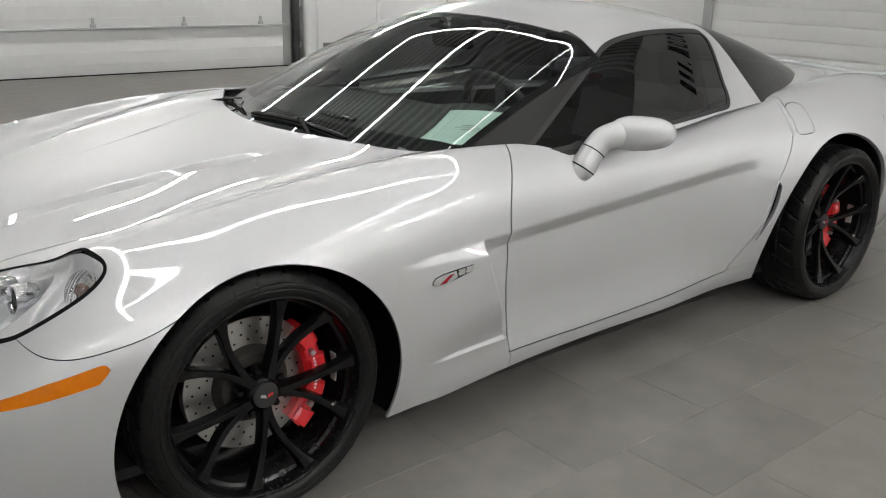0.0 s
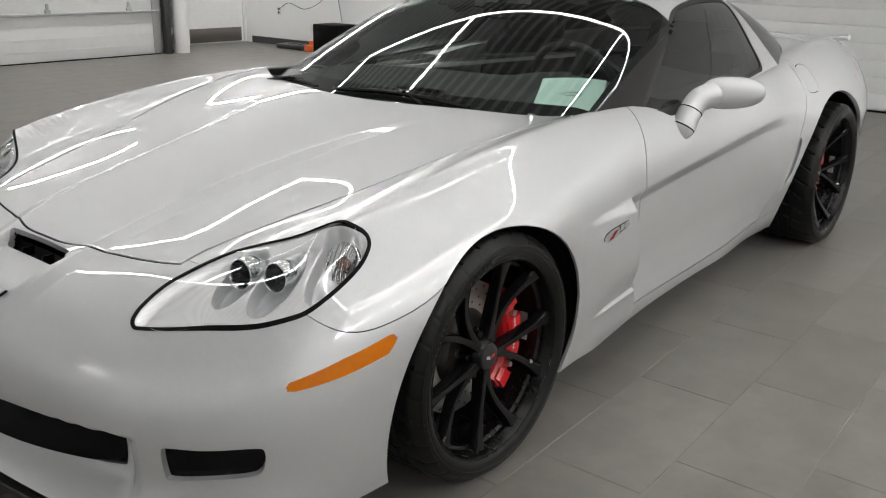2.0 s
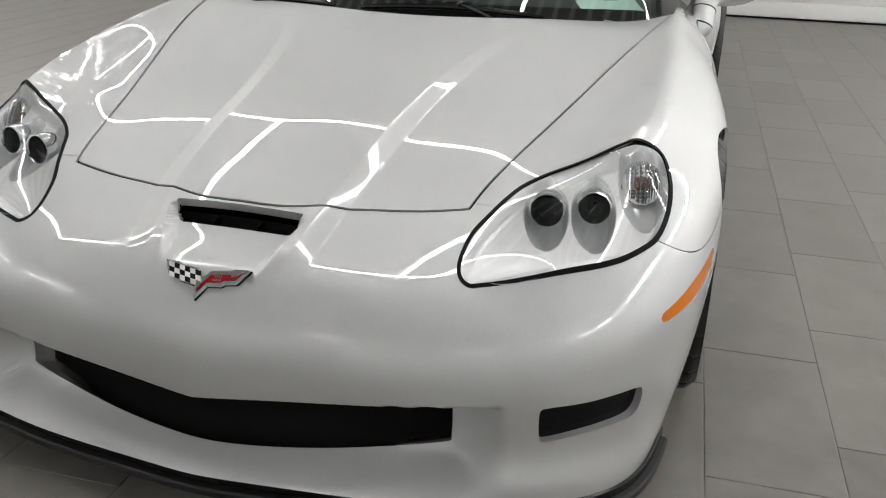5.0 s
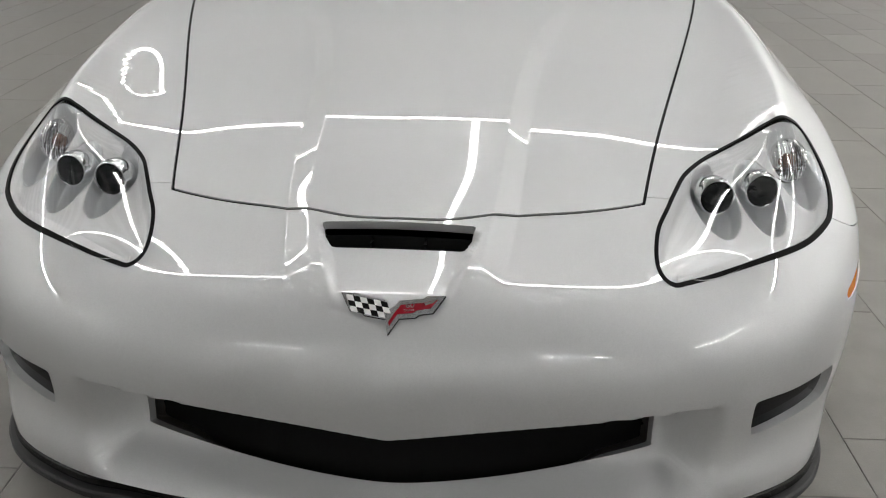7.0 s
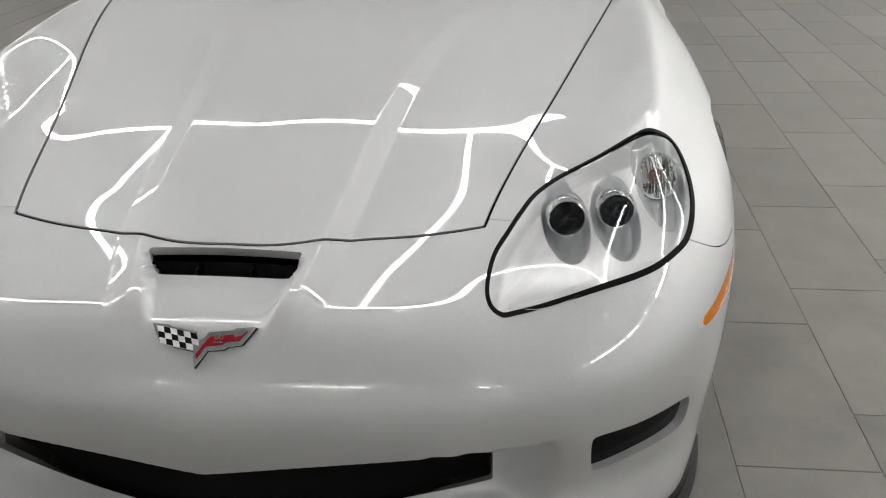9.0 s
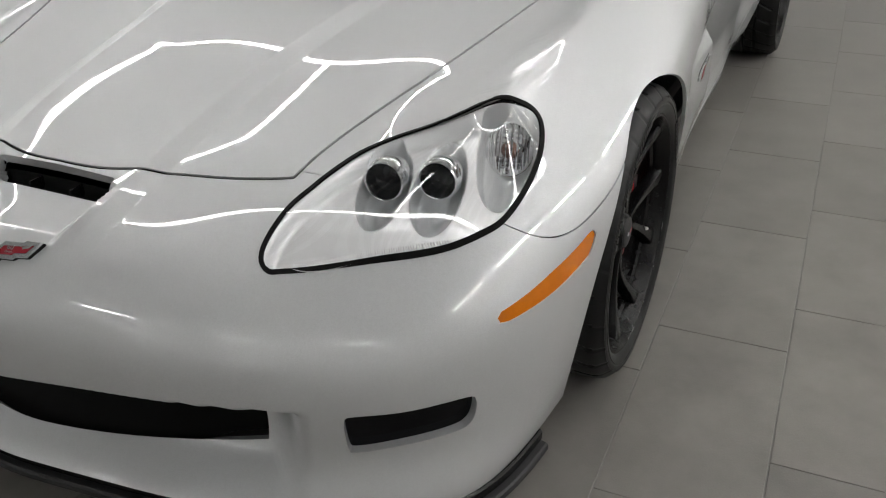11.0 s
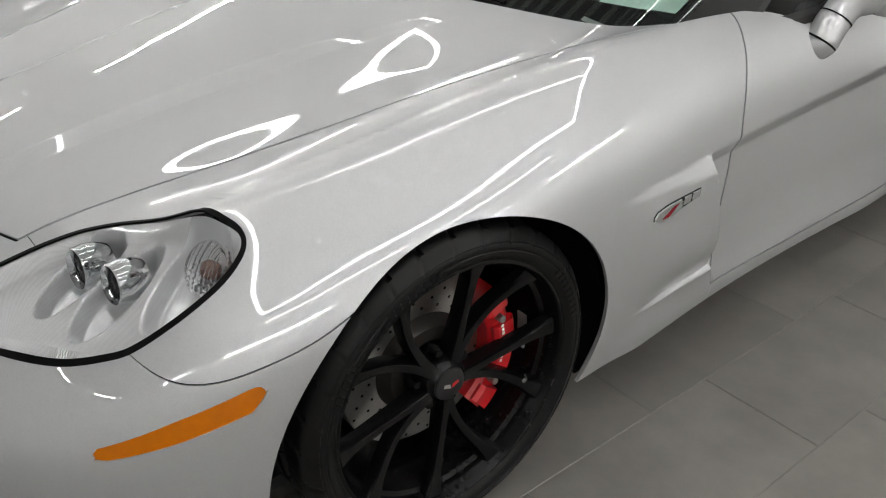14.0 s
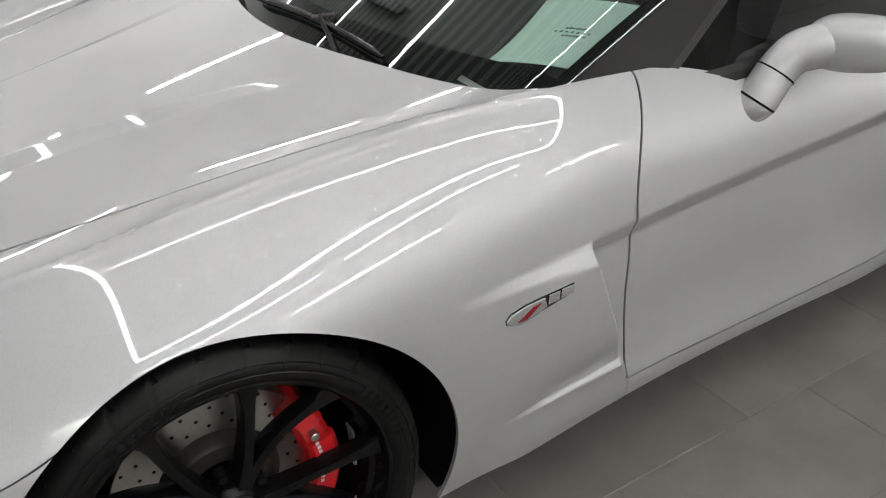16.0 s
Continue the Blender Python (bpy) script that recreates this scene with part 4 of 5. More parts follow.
def headlight(flip):
    turn = (lambda q: mirrored(*q)) if flip else (lambda q: q)
    s = -1 if flip else 1
    lamp = skin("headlight", turn(gasket), gap_black, car, .004, "clear-covered twin projector headlight", -.0012)
    skin("lens", turn(cover), lens_glass, lamp, 0, "clear glossy cover").visible_shadow = False
    well = in_well[bowl_T].max(1) > .004
    skin("bezel", turn(take(bowl_V, bowl_N, bowl_T, ~well)), bezel_grey, lamp, 0, "pale silver bezel")
    skin("reflector", turn(take(bowl_V, bowl_N, bowl_T, well)), lamp_silver, lamp, 0, "bright reflector wells")
    for (x, y, z), r in PROJECTORS:
        aim = Matrix.Translation((x, s * y, z)) @ pose(0, 0, 0, 0, -6, s * 7)
        V, F = lathe([(-.045, r * .95), (-.03, r * 1.06), (-.008, r * 1.08), (-.006, r * 1.05), (-.004, r * 1.05), (.006, r * 1.0), (.008, r * .94), (.006, r * .89), (-.004, r * .84), (-.010, r * .80)], 48, "x")
        ring = hang("projector", mesh_of("projector", [aim @ Vector(v) for v in V], F, chrome, 35), lamp, None, "chrome-ringed projector")
        V, F = lathe([(-.009, r * .83), (-.005, r * .7), (-.001, r * .42), (.001, r * .02)], 40, "x")
        hang("projector_lens", mesh_of("projector_lens", [aim @ Vector(v) for v in V], F, lamp_dark, 60), ring, None, "dark glassy lens")
    x, y, z = SIGNAL
    aim = Matrix.Translation((x, s * y, z)) @ pose(0, 0, 0, 0, -30, s * 14)
    n, m = 40, 36
    u, v = np.meshgrid(np.linspace(-1, 1, n), np.linspace(-1, 1, m), indexing="ij")
    rr = np.hypot(u, v)
    k = np.where(rr > 1, 1 / np.maximum(rr, 1), 1)
    u, v = u * k, v * k
    dome = .020 * np.sqrt(np.maximum(1 - np.hypot(u, v) ** 2, 0)) + .0022 * np.abs(np.sin(u * 24)) + .0012 * np.abs(np.sin(v * 15))
    V = np.stack([dome - .004, u * .042, v * .047], -1).reshape(-1, 3)
    sig = hang("turn_signal", mesh_of("turn_signal", [aim @ Vector(p) for p in V], grid_faces(n, m)[:, ::-1], lens_glass, 25), lamp, None, "ribbed clear turn signal")
    sig.visible_shadow = False
    V = np.stack([-.03 + .8 * (np.hypot(u, v) ** 2) * .02 + .0022 * np.abs(np.sin(v * 19)) + .0022 * np.abs(np.sin(u * 15)), u * .042, v * .047], -1).reshape(-1, 3)
    hang("signal_reflector", mesh_of("signal_reflector", [aim @ Vector(p) for p in V], grid_faces(n, m)[:, ::-1], signal_glass, 20), sig, None, "faceted silver signal reflector")
    V, F = lathe([(-.022, .001), (-.021, .013), (-.005, .016), (.004, .012), (.008, .001)], 20, "x")
    hang("bulb", mesh_of("bulb", [aim @ Vector(p) for p in V], F, bulb_amber, 60), sig, None, "amber bulb")
    for i in range(2, len(low_edge) - 2):
        p, t = low_edge[i], low_edge[i + 1] - low_edge[i - 1]
        inward = np.array((t[1], -t[0]))
        inward /= np.linalg.norm(inward)
        if inward @ (np.array((.55, .65)) - p) < 0:
            inward = -inward
        for f in (0, .5):
            q = p + f * (low_edge[i + 1] - p)
            reach = .034 * math.sin(math.pi * min(1, max(.12, (i + f) / len(low_edge)))) ** .4
            a, b = q + inward * .004, q + inward * (.006 + reach)
            P = []
            for e in (a, (a + b) / 2, b):
                down = .004 + .027 * float(step(.0054, .026, lamp_field(np.array([e]))[0])) - .0045
                P.append((e[0] - .05 * down, s * (e[1] - .03 * down), dome_z(*e) - .99 * down))
            V, F = sweep(P, .0023, 5)
            hang("rib", mesh_of("rib", V, F, bezel_grey, 60), lamp)
    return lamp


signal_glass = surface("ribbed_clear", (.38, .37, .37), .10, metal=.75, coat=1.0, vary=.15, size=220.0)
headlight(False)
headlight(True)


# ---- front details ----
def at_nose(y, z, out=0.0):
    """A point on the front at a height, moved outwards."""
    P, N = shell(body, np.array([[.1, y * .3, z]]), np.array([Vector((.85 - .226 * y * y - .24 * y ** 6 - .1, y * .7, 0)).normalized()]))
    n = N[0] * (1, 1, 0)
    return P[0] + n / np.linalg.norm(n) * out


def lip(z0, z1, out, name, material, label, back=.05):
    """A strip round the nose from arch to arch."""
    th = np.radians(np.linspace(0, 88, 60))
    w = np.stack([np.cos(th), np.sin(th), 0 * th], 1)
    P, N = shell(body, np.tile((.0, 0, .13), (60, 1)), w)
    P, N = np.concatenate([(P * (1, -1, 1))[:0:-1], P]), np.concatenate([(N * (1, -1, 1))[:0:-1], N])
    n = N * (1, 1, 0)
    n /= np.linalg.norm(n, axis=1, keepdims=True)
    keep = P[:, 0] > .43
    P, n = P[keep], n[keep]
    V = []
    for p, q in zip(P, n):
        for o, z in ((out - back, z0), (out - .004, z0), (out, z0 + .004), (out, z1 - .004), (out - .004, z1), (out - back, z1 + .004)):
            V.append((p[0] + q[0] * o, p[1] + q[1] * o, z))
    F = [tuple(f) for f in grid_faces(len(P), 6, wrap_m=True)]
    return hang(name, mesh_of(name, V, F, material, 40), car, None, label)


lip(.072, .092, .016, "splitter", plastic, "matt black front splitter")
lip(.094, .119, .003, "splitter_seal", satin_black, "black strip above the splitter")
for y in (-.40, -.20, .0, .20, .40):
    x = nose(abs(y), .23) - .062
    part("grille_post", boxed((x - .01, y - .004, .16), (x + .012, y + .004, .30), .002), satin_black, car)
for z in (.205, .225, .245, .265):
    P = [(float(nose(abs(y), .23)) - .058, y, z) for y in np.linspace(-.48, .48, 25)]
    V, F = sweep(P, .0022, 5)
    hang("grille_wire", mesh_of("grille_wire", V, F, satin_black), car)
for y in (-.05, .05):
    part("slot_fin", boxed((.66, y - .002, .545), (.69, y + .002, .568), 0), satin_black, car)

# emblem ahead of the slot: two flag shapes in a bright rim
tilt_n = gradient(body, np.array([[.828, .0, surf_z(.828, 0)]]))[0]
base = Vector((.828, 0, surf_z(.828, 0)))
up = Vector((-tilt_n[2], 0, tilt_n[0]))
fr = Matrix((Vector((0, 1, 0)), up, Vector((tilt_n[0], 0, tilt_n[2])))).transposed().to_4x4()
fr.translation = base
K = .180 / 507


def plate(name, pts, z0, z1, material, parent, label=""):
    """A flat shape raised from z0 to z1 over the nose."""
    q = [((px - 442) * K, (575 - py) * K * 1.12) for px, py in pts]
    n = len(q)
    V = [fr @ Vector((a, b, z0)) for a, b in q] + [fr @ Vector((a, b, z1)) for a, b in q]
    F = [tuple(range(n, 2 * n))[::-1], tuple(range(n))] + [(i, n + i, n + (i + 1) % n, (i + 1) % n) for i in range(n)]
    bm = bmesh.new()
    bm.from_mesh(mesh_of("flat", V, F, material))
    bmesh.ops.recalc_face_normals(bm, faces=bm.faces)
    return part(name, bm, material, parent, label, 30)


EMBLEM = [(203, 494), (285, 497), (300, 508), (415, 520), (440, 565), (472, 545), (490, 522), (605, 510), (620, 498), (710, 492), (655, 570), (590, 580), (570, 594), (492, 602), (442, 674), (425, 606), (322, 592), (306, 578), (250, 572)]
emblem = plate("emblem", EMBLEM, .002, .008, badge_silver, car, "chrome-edged emblem of two flags")
# shadow round the emblem, made as a slightly larger black plate
plate("emblem_shadow", [(452 + (x - 452) * 1.012, 562 + (y - 562) * 1.03) for x, y in EMBLEM], -.004, .003, gap_black, emblem, "black plate standing in for the shadow round the emblem")
plate("red_flag", [(498, 542), (606, 529), (678, 511), (642, 554), (578, 564), (562, 576), (484, 585), (448, 640), (441, 622), (471, 576)], .008, .0090, badge_red, emblem, "deep red enamel flag")
for words, cx, cy, size in (("60", 543, 553, .0125), ("YEARS", 540, 569, .0050)):
    text = bpy.data.curves.new("emblem_text", "FONT")
    text.body, text.size, text.align_x, text.extrude = words, size, "CENTER", .0002
    text.materials.append(badge_silver)
    hang("emblem_text", text, emblem, fr @ pose((cx - 442) * K, (575 - cy) * K * 1.12, .0093, 0, 0, 4) @ Matrix.Diagonal((1.25, 1, 1, 1)), "small silver numerals")
plate("flag_bar", [(612, 530), (668, 514), (655, 528), (618, 540)], .009, .0094, chrome, emblem)
for row in range(3):
    for col in range(6):
        x0 = 226 + col * 34 + row * 11
        y0 = 502 + row * 26 + col * 5
        if x0 < 410:
            plate("flag_check", [(x0, y0), (x0 + 34, y0 + 5), (x0 + 44, y0 + 30), (x0 + 10, y0 + 25)], .008, .0089, gloss_black if (row + col) % 2 else white_enamel, emblem)

# badge behind each front wheel: chrome shapes with a red slash
for s in (1, -1):
    def on_side(x, z, out):
        return Vector((x, s * (float(side(np.array(x), np.array(z))) + out), z))

    def side_plate(name, pts, o0, o1, material, parent, label=""):
        n = len(pts)
        V = [on_side(x, z, o0) for x, z in pts] + [on_side(x, z, o1) for x, z in pts]
        bm = bmesh.new()
        bm.from_mesh(mesh_of("flat", V, [tuple(range(n, 2 * n)), tuple(range(n))[::-1]] + [(i, (i + 1) % n, n + (i + 1) % n, n + i) for i in range(n)], material))
        bmesh.ops.recalc_face_normals(bm, faces=bm.faces)
        return part(name, bm, material, parent, label, 30)
    side_plate("badge_back", [(-.4905, .5225), (-.489, .5315), (-.50, .5425), (-.53, .5495), (-.57, .5528), (-.638, .5565), (-.6365, .537), (-.55, .5205), (-.515, .5155)], -.002, .0015, gloss_black, car)
    badge = side_plate("fender_badge", [(-.492, .523), (-.490, .531), (-.50, .541), (-.53, .548), (-.570, .551), (-.575, .533), (-.55, .522), (-.515, .517)], .0, .006, badge_silver, car, "chrome badge with a red slash")
    side_plate("badge_slash", [(-.512, .523), (-.545, .543), (-.562, .545), (-.532, .523)], .006, .0068, badge_red, badge, "red enamel slash")
    side_plate("badge_block", [(-.578, .535), (-.580, .552), (-.604, .553), (-.602, .536)], .0, .005, badge_silver, badge)
    side_plate("badge_block", [(-.606, .537), (-.608, .554), (-.636, .555), (-.634, .539)], .0, .005, badge_silver, badge)


# ---- mirrors ----
def door_mirror(s):
    stalk = [(-1.142, .800, .722), (-1.158, .846, .748), (-1.176, .850, .773), (-1.198, .853, .803), (-1.232, .866, .840), (-1.282, .905, .860)]
    V, F = sweep(curve(stalk, 5, False), np.linspace(.041, .040, 26) * np.array([1.0] * 19 + [1.02, 1.04, 1.06, 1.08, 1.1, 1.1, 1.1]), 20)
    V = [(x, s * y, z) for x, y, z in V]
    foot = hang("mirror", mesh_of("mirror", V, F, paint, 50), car, None, "silver door mirror on a stalk")
    n, m = 40, 28
    u, v = np.meshgrid(np.linspace(0, 2 * np.pi, n, endpoint=False), np.linspace(-np.pi / 2, np.pi / 2, m), indexing="ij")
    pw = lambda c, e: np.sign(c) * np.abs(c) ** e
    a = pw(np.cos(v), .8) * pw(np.cos(u), .8)
    b = pw(np.sin(v), .80)
    c = pw(np.cos(v), .8) * pw(np.sin(u), .8)
    taper = 1 - .10 * b
    X, Y, Z = a * .056 * taper, b * .106, c * .054 * taper
    m4 = Matrix.Translation((-1.318, .945, .862)) @ pose(0, 0, 0, 4, 0, 26)
    V = [m4 @ Vector(p) for p in np.stack([X, Y, Z], -1).reshape(-1, 3)]
    F = grid_faces(n, m, wrap_n=True)
    bm = bmesh.new()
    bm.from_mesh(mesh_of("shell", [(p.x, s * p.y, p.z) for p in V], F, paint))
    bmesh.ops.remove_doubles(bm, verts=bm.verts, dist=.0002)
    bmesh.ops.recalc_face_normals(bm, faces=bm.faces)
    part("mirror_housing", bm, paint, foot, "", 60)
    V, F = sweep([(-1.1585, .8462, .7485), (-1.161, .847, .7525)], .0428, 24)
    hang("mirror_seal", mesh_of("mirror_seal", [(x, s * y, z) for x, y, z in V], F, gap_black), foot, None, "black seal round the foot")
    V, F = sweep([(-1.1965, .8528, .801), (-1.1985, .8532, .8038)], .0416, 24)
    hang("mirror_joint", mesh_of("mirror_joint", [(x, s * y, z) for x, y, z in V], F, gap_black), foot)


door_mirror(1)
door_mirror(-1)


# ---- wipers, windshield band, interior ----
def roof_z(x, y):
    return float(roof_mid(np.array(x)) - (.175 + .045 * step(-.7, -1.4, np.array(x))) * y * y)


def wiper(ys, xs, foot_off, name="wiper"):
    """A blade lying along the foot of the glass, with its arm."""
    P = [(x, y, roof_z(x, y) + .014) for x, y in zip(np.linspace(*xs, 14), np.linspace(*ys, 14))]
    V, F = sweep(P, np.concatenate([[.005], np.full(12, .0085), [.004]]), 8)
    blade = hang(name, mesh_of(name, V, F, satin_black, 40), car, None, "black wiper blade on the foot of the glass")
    V, F = sweep([(x, y, z - .011) for x, y, z in P], .0025, 6)
    hang("wiper_rubber", mesh_of("wiper_rubber", V, F, rubber, 40), blade)
    mid = Vector(P[7])
    foot = Vector((mid.x + foot_off[0], mid.y + foot_off[1], .795))
    V, F = sweep([tuple(foot), tuple(foot.lerp(mid, .5) + Vector((0, 0, .012))), tuple(mid + Vector((0, 0, .012)))], [.010, .007, .005], 8)
    hang("wiper_arm", mesh_of("wiper_arm", V, F, satin_black, 40), blade)
    V, F = sweep([tuple(mid + Vector((.02, 0, .014))), tuple(mid + Vector((-.035, 0, .012)))], .004, 8)
    hang("wiper_clip", mesh_of("wiper_clip", V, F, dark_trim, 40), blade, None, "dark metal wiper clip")


wiper((-.20, .385), (-.540, -.572), (.035, .17))
wiper((-.70, -.30), (-.665, -.555), (.06, -.20))
V, F = sweep([(-.60, -.74, .80), (-.57, -.70, .808), (-.585, -.62, .803)], .022, 8)
hang("cowl_corner", mesh_of("cowl_corner", V, F, plastic, 40), car, None, "black plastic cowl corner")

# dashboard under the glass
n, m = 30, 41
xs, ys = np.linspace(-.66, -1.16, n), np.linspace(-.72, .72, m)
gx, gy = np.meshgrid(xs, ys, indexing="ij")
t = (gx + .66) / -.5
gz = .772 + .085 * np.sin(np.clip(t, 0, 1) * 1.9) - .05 * gy ** 2 + .045 * np.exp(-((gy - .37) / .18) ** 2) * step(.55, .85, t)
gz = np.minimum(gz, roof_mid(gx) - .19 * gy ** 2 - .05)
V = np.stack([gx, gy, gz], -1).reshape(-1, 3)
F = [tuple(f) for f in grid_faces(n, m)]
k = len(V)
V = np.concatenate([V, np.stack([np.full(m, -1.13), ys, np.full(m, .45)], 1)])
F += [((n - 1) * m + j, k + j, k + j + 1, (n - 1) * m + j + 1) for j in range(m - 1)]
dash = hang("dashboard", mesh_of("dashboard", V, F, dash_grey, 50), car, None, "dark grey dashboard")
part("dash_vent", boxed((-.80, -.10, .822), (-.76, .10, .8335), .003), satin_black, dash)
V = [(x, y, roof_z(x, y) - .0016) for x, y in ((-.650, .630), (-.640, .560), (-.652, .560), (-.662, .630))]
hang("number_plate", mesh_of("number_plate", V, [(0, 1, 2, 3)], trim_grey), dash, None, "pale metal plate at the foot of the glass")
cw = Matrix.Translation((-1.24, .37, .83)) @ pose(0, 0, 0, 0, -66, 0)
ring = [tuple(cw @ Vector((.178 * math.cos(a), .178 * math.sin(a), 0))) for a in np.linspace(0, 2 * math.pi, 48, endpoint=False)]
V, F = sweep(ring, .015, 10, True)
wheel = hang("steering_wheel", mesh_of("steering_wheel", V, F, leather, 60), car, None, "black leather steering wheel")
bm = bmesh.new()
box(bm, (-.06, -.07, -.03), (.06, .07, .012), .012, cw)
for a in (20, 160, 270):
    box(bm, (.04, -.018, -.012), (.175, .018, .004), .004, cw @ pose(0, 0, 0, 0, 0, a))
part("steering_hub", bm, leather, wheel)


def seat(y):
    bm = bmesh.new()
    box(bm, (-1.95, y - .25, .28), (-1.42, y + .25, .46), .05)
    back = part("seat", bm, leather, car, "black leather bucket seat")
    bm = bmesh.new()
    m = pose(-1.90, y, .45, 0, -20, 0)
    box(bm, (-.07, -.25, 0), (.07, .25, .50), .055, m)
    box(bm, (-.06, -.15, .44), (.055, .15, .63), .05, m)
    part("seat_back", bm, leather, back)


seat(.38)
seat(-.38)
part("cabin_floor", boxed((-2.3, -.74, .17), (-.7, .74, .24), .02), plastic, car)
part("rear_shelf", boxed((-3.1, -.62, .72), (-2.2, .62, .78), .02), plastic, car)
bm = bmesh.new()
box(bm, (-.016, -.115, -.033), (.016, .115, .033), .014, pose(-1.30, .0, 1.085, 0, 14, 0))
box(bm, (-.01, -.012, .0), (.012, .012, .07), .004, pose(-1.27, 0, 1.095, 0, 14, 0))
part("rear_view_mirror", bm, satin_black, car, "black inside mirror behind the glass")
z = roof_z(-1.24, .44)
V = [(-1.20, -.50, roof_z(-1.20, .50) - .004), (-1.20, -.39, roof_z(-1.20, .39) - .004), (-1.245, -.385, roof_z(-1.245, .385) - .004), (-1.245, -.49, roof_z(-1.245, .49) - .004)]
hang("windshield_sticker", mesh_of("windshield_sticker", V, [(0, 1, 2, 3)], white_enamel), car, None, "small white sticker inside the glass")

# note lying on the dashboard
corner = [Vector(p) for p in ((-.754, .495, .816), (-.877, .679, .816), (-1.112, .571, .886), (-.989, .387, .886))]
n = 9
V = []
for i in range(n):
    for j in range(n):
        a, b = i / (n - 1), j / (n - 1)
        p = corner[0].lerp(corner[1], a).lerp(corner[3].lerp(corner[2], a), b)
        V.append(p + Vector((0, 0, .006 * math.sin(a * 3.1) - .010 * math.sin(b * 3.1))))
note = hang("paper_note", mesh_of("paper_note", V, grid_faces(n, n)[:, ::-1], sheet_paper, 60))
tagged(note, "pale green paper sheet with handwriting lying on the dashboard", "paper")
for row, (lo, hi) in enumerate(((.42, .66), (.34, .72), (.44, .68))):
    for k in range(7):
        a0 = lo + (hi - lo) * k / 7
        b = .58 - .055 * row
        q = [corner[0].lerp(corner[1], a).lerp(corner[3].lerp(corner[2], a), bb) + Vector((0, 0, .0022 + .006 * math.sin(a * 3.1) - .010 * math.sin(bb * 3.1))) for a, bb in ((a0, b), (a0 + .025, b), (a0 + .027, b + .022 + .01 * (k % 2)), (a0 + .004, b + .02))]
        hang("handwriting", mesh_of("handwriting", q, [(0, 1, 2, 3)], ink), note)

# bright frame round each side outlet, and the raised post ahead of the fuel door
def flank(x, z, out=0.0):
    P, _ = shell(body, np.array([[x, 0, z]]), np.array([[0.0, 1.0, 0.0]]))
    return (x, P[0][1] + out, z)


for s in (1, -1):
    rim_line = curve([(-2.212, .575), (-2.235, .570), (-2.24, .55), (-2.225, .45), (-2.18, .36), (-2.165, .358), (-2.185, .45)], 4)
    V, F = sweep([flank(x, z, -.001) for x, z in rim_line], .0045, 8, True)
    hang("outlet_frame", mesh_of("outlet_frame", [(x, s * y, z) for x, y, z in V], F, paint, 60), car, None, "silver frame round the air outlet")
    for k in range(4):
        z = .40 + .045 * k
        x0 = -2.205 - .10 * (z - .40)
        V, F = sweep([flank(x0 + .018, z, -.016), flank(x0 - .018, z + .012, -.016)], .0025, 6)
        hang("outlet_vane", mesh_of("outlet_vane", [(x, s * y, z) for x, y, z in V], F, satin_black, 60), car)
    V, F = sweep([flank(x, z, -.006) for x, z in ((-2.352, .862), (-2.356, .845), (-2.352, .80), (-2.345, .757), (-2.336, .742))], [.006, .013, .014, .013, .007], 12)
    hang("post_step", mesh_of("post_step", [(x, s * y, z) for x, y, z in V], F, paint, 60), car)

# tail: closing panel and lip spoiler
P, _ = shell(body, np.tile((-3.615, 0, .42), (60, 1)), np.stack([np.zeros(60), np.sin(np.linspace(0, radians(118), 60)), np.cos(np.linspace(0, radians(118), 60))], 1))
ringL = [tuple(p) for p in P]
V = ringL + [(x, -y, z) for x, y, z in ringL[::-1]]
hang("tail_panel", mesh_of("tail_panel", V, [tuple(range(len(V)))], paint), car)
V, F = sweep([(-3.50 - .10 * (1 - (abs(y) / .7) ** 2), y, float(top(np.array(-3.5), np.array(abs(y)))) + .006) for y in np.linspace(-.70, .70, 31)], .014, 8)
hang("lip_spoiler", mesh_of("lip_spoiler", V, F, paint, 60), car)
for s in (1, -1):
    V, F = lathe([(0, .001), (.006, .02), (.008, .022), (.0, .026)], 20)
    q = [(-3.105 + v[0] * 2.1, s * (float(side(np.array(-3.105 + v[0] * 2.1), np.array(.752 + v[2]))) - .010 + v[1]), .752 + v[2] + .25 * v[0]) for v in V]
    hang("rear_marker", mesh_of("rear_marker", q, F, red_lens, 50), car, None, "red rear side marker")


# ---- hall fittings ----
def thing(name, label, category, group=""):
    return tagged(new(name), label, category, group)


# ribs under the ceiling deck
bm = bmesh.new()
for i in range(52):
    y = RIGHT + .12 + i * .23
    box(bm, (REAR, y - .035, TALL - .045), (FRONT, y + .035, TALL - .002))
part("deck_rib", bm, rib_grey, bpy.data.objects["ceiling"], "", 0)

# rear sectional door: narrow ribbed panels
rear_door = structure("door_1", boxed((REAR + .005, -3.02, 3.0), (REAR + .05, 4.4, 3.06), .004), door_white, "white sectional overhead door with ribbed panels")
for i in range(20):
    z = .02 + i * .1485
    part("panel", boxed((REAR + .004, -2.95, z), (REAR + .038 - .004 * (i % 4 == 3), 4.3, z + .1465), .004), door_white, rear_door)
for y in (-3.0, 4.35):
    part("jamb", boxed((REAR + .004, y - .05, .0), (REAR + .07, y + .05, 3.0), .006), trim_grey, rear_door)
part("door_seal", boxed((REAR + .006, -2.95, .001), (REAR + .045, 4.3, .018), .002), gap_black, rear_door)

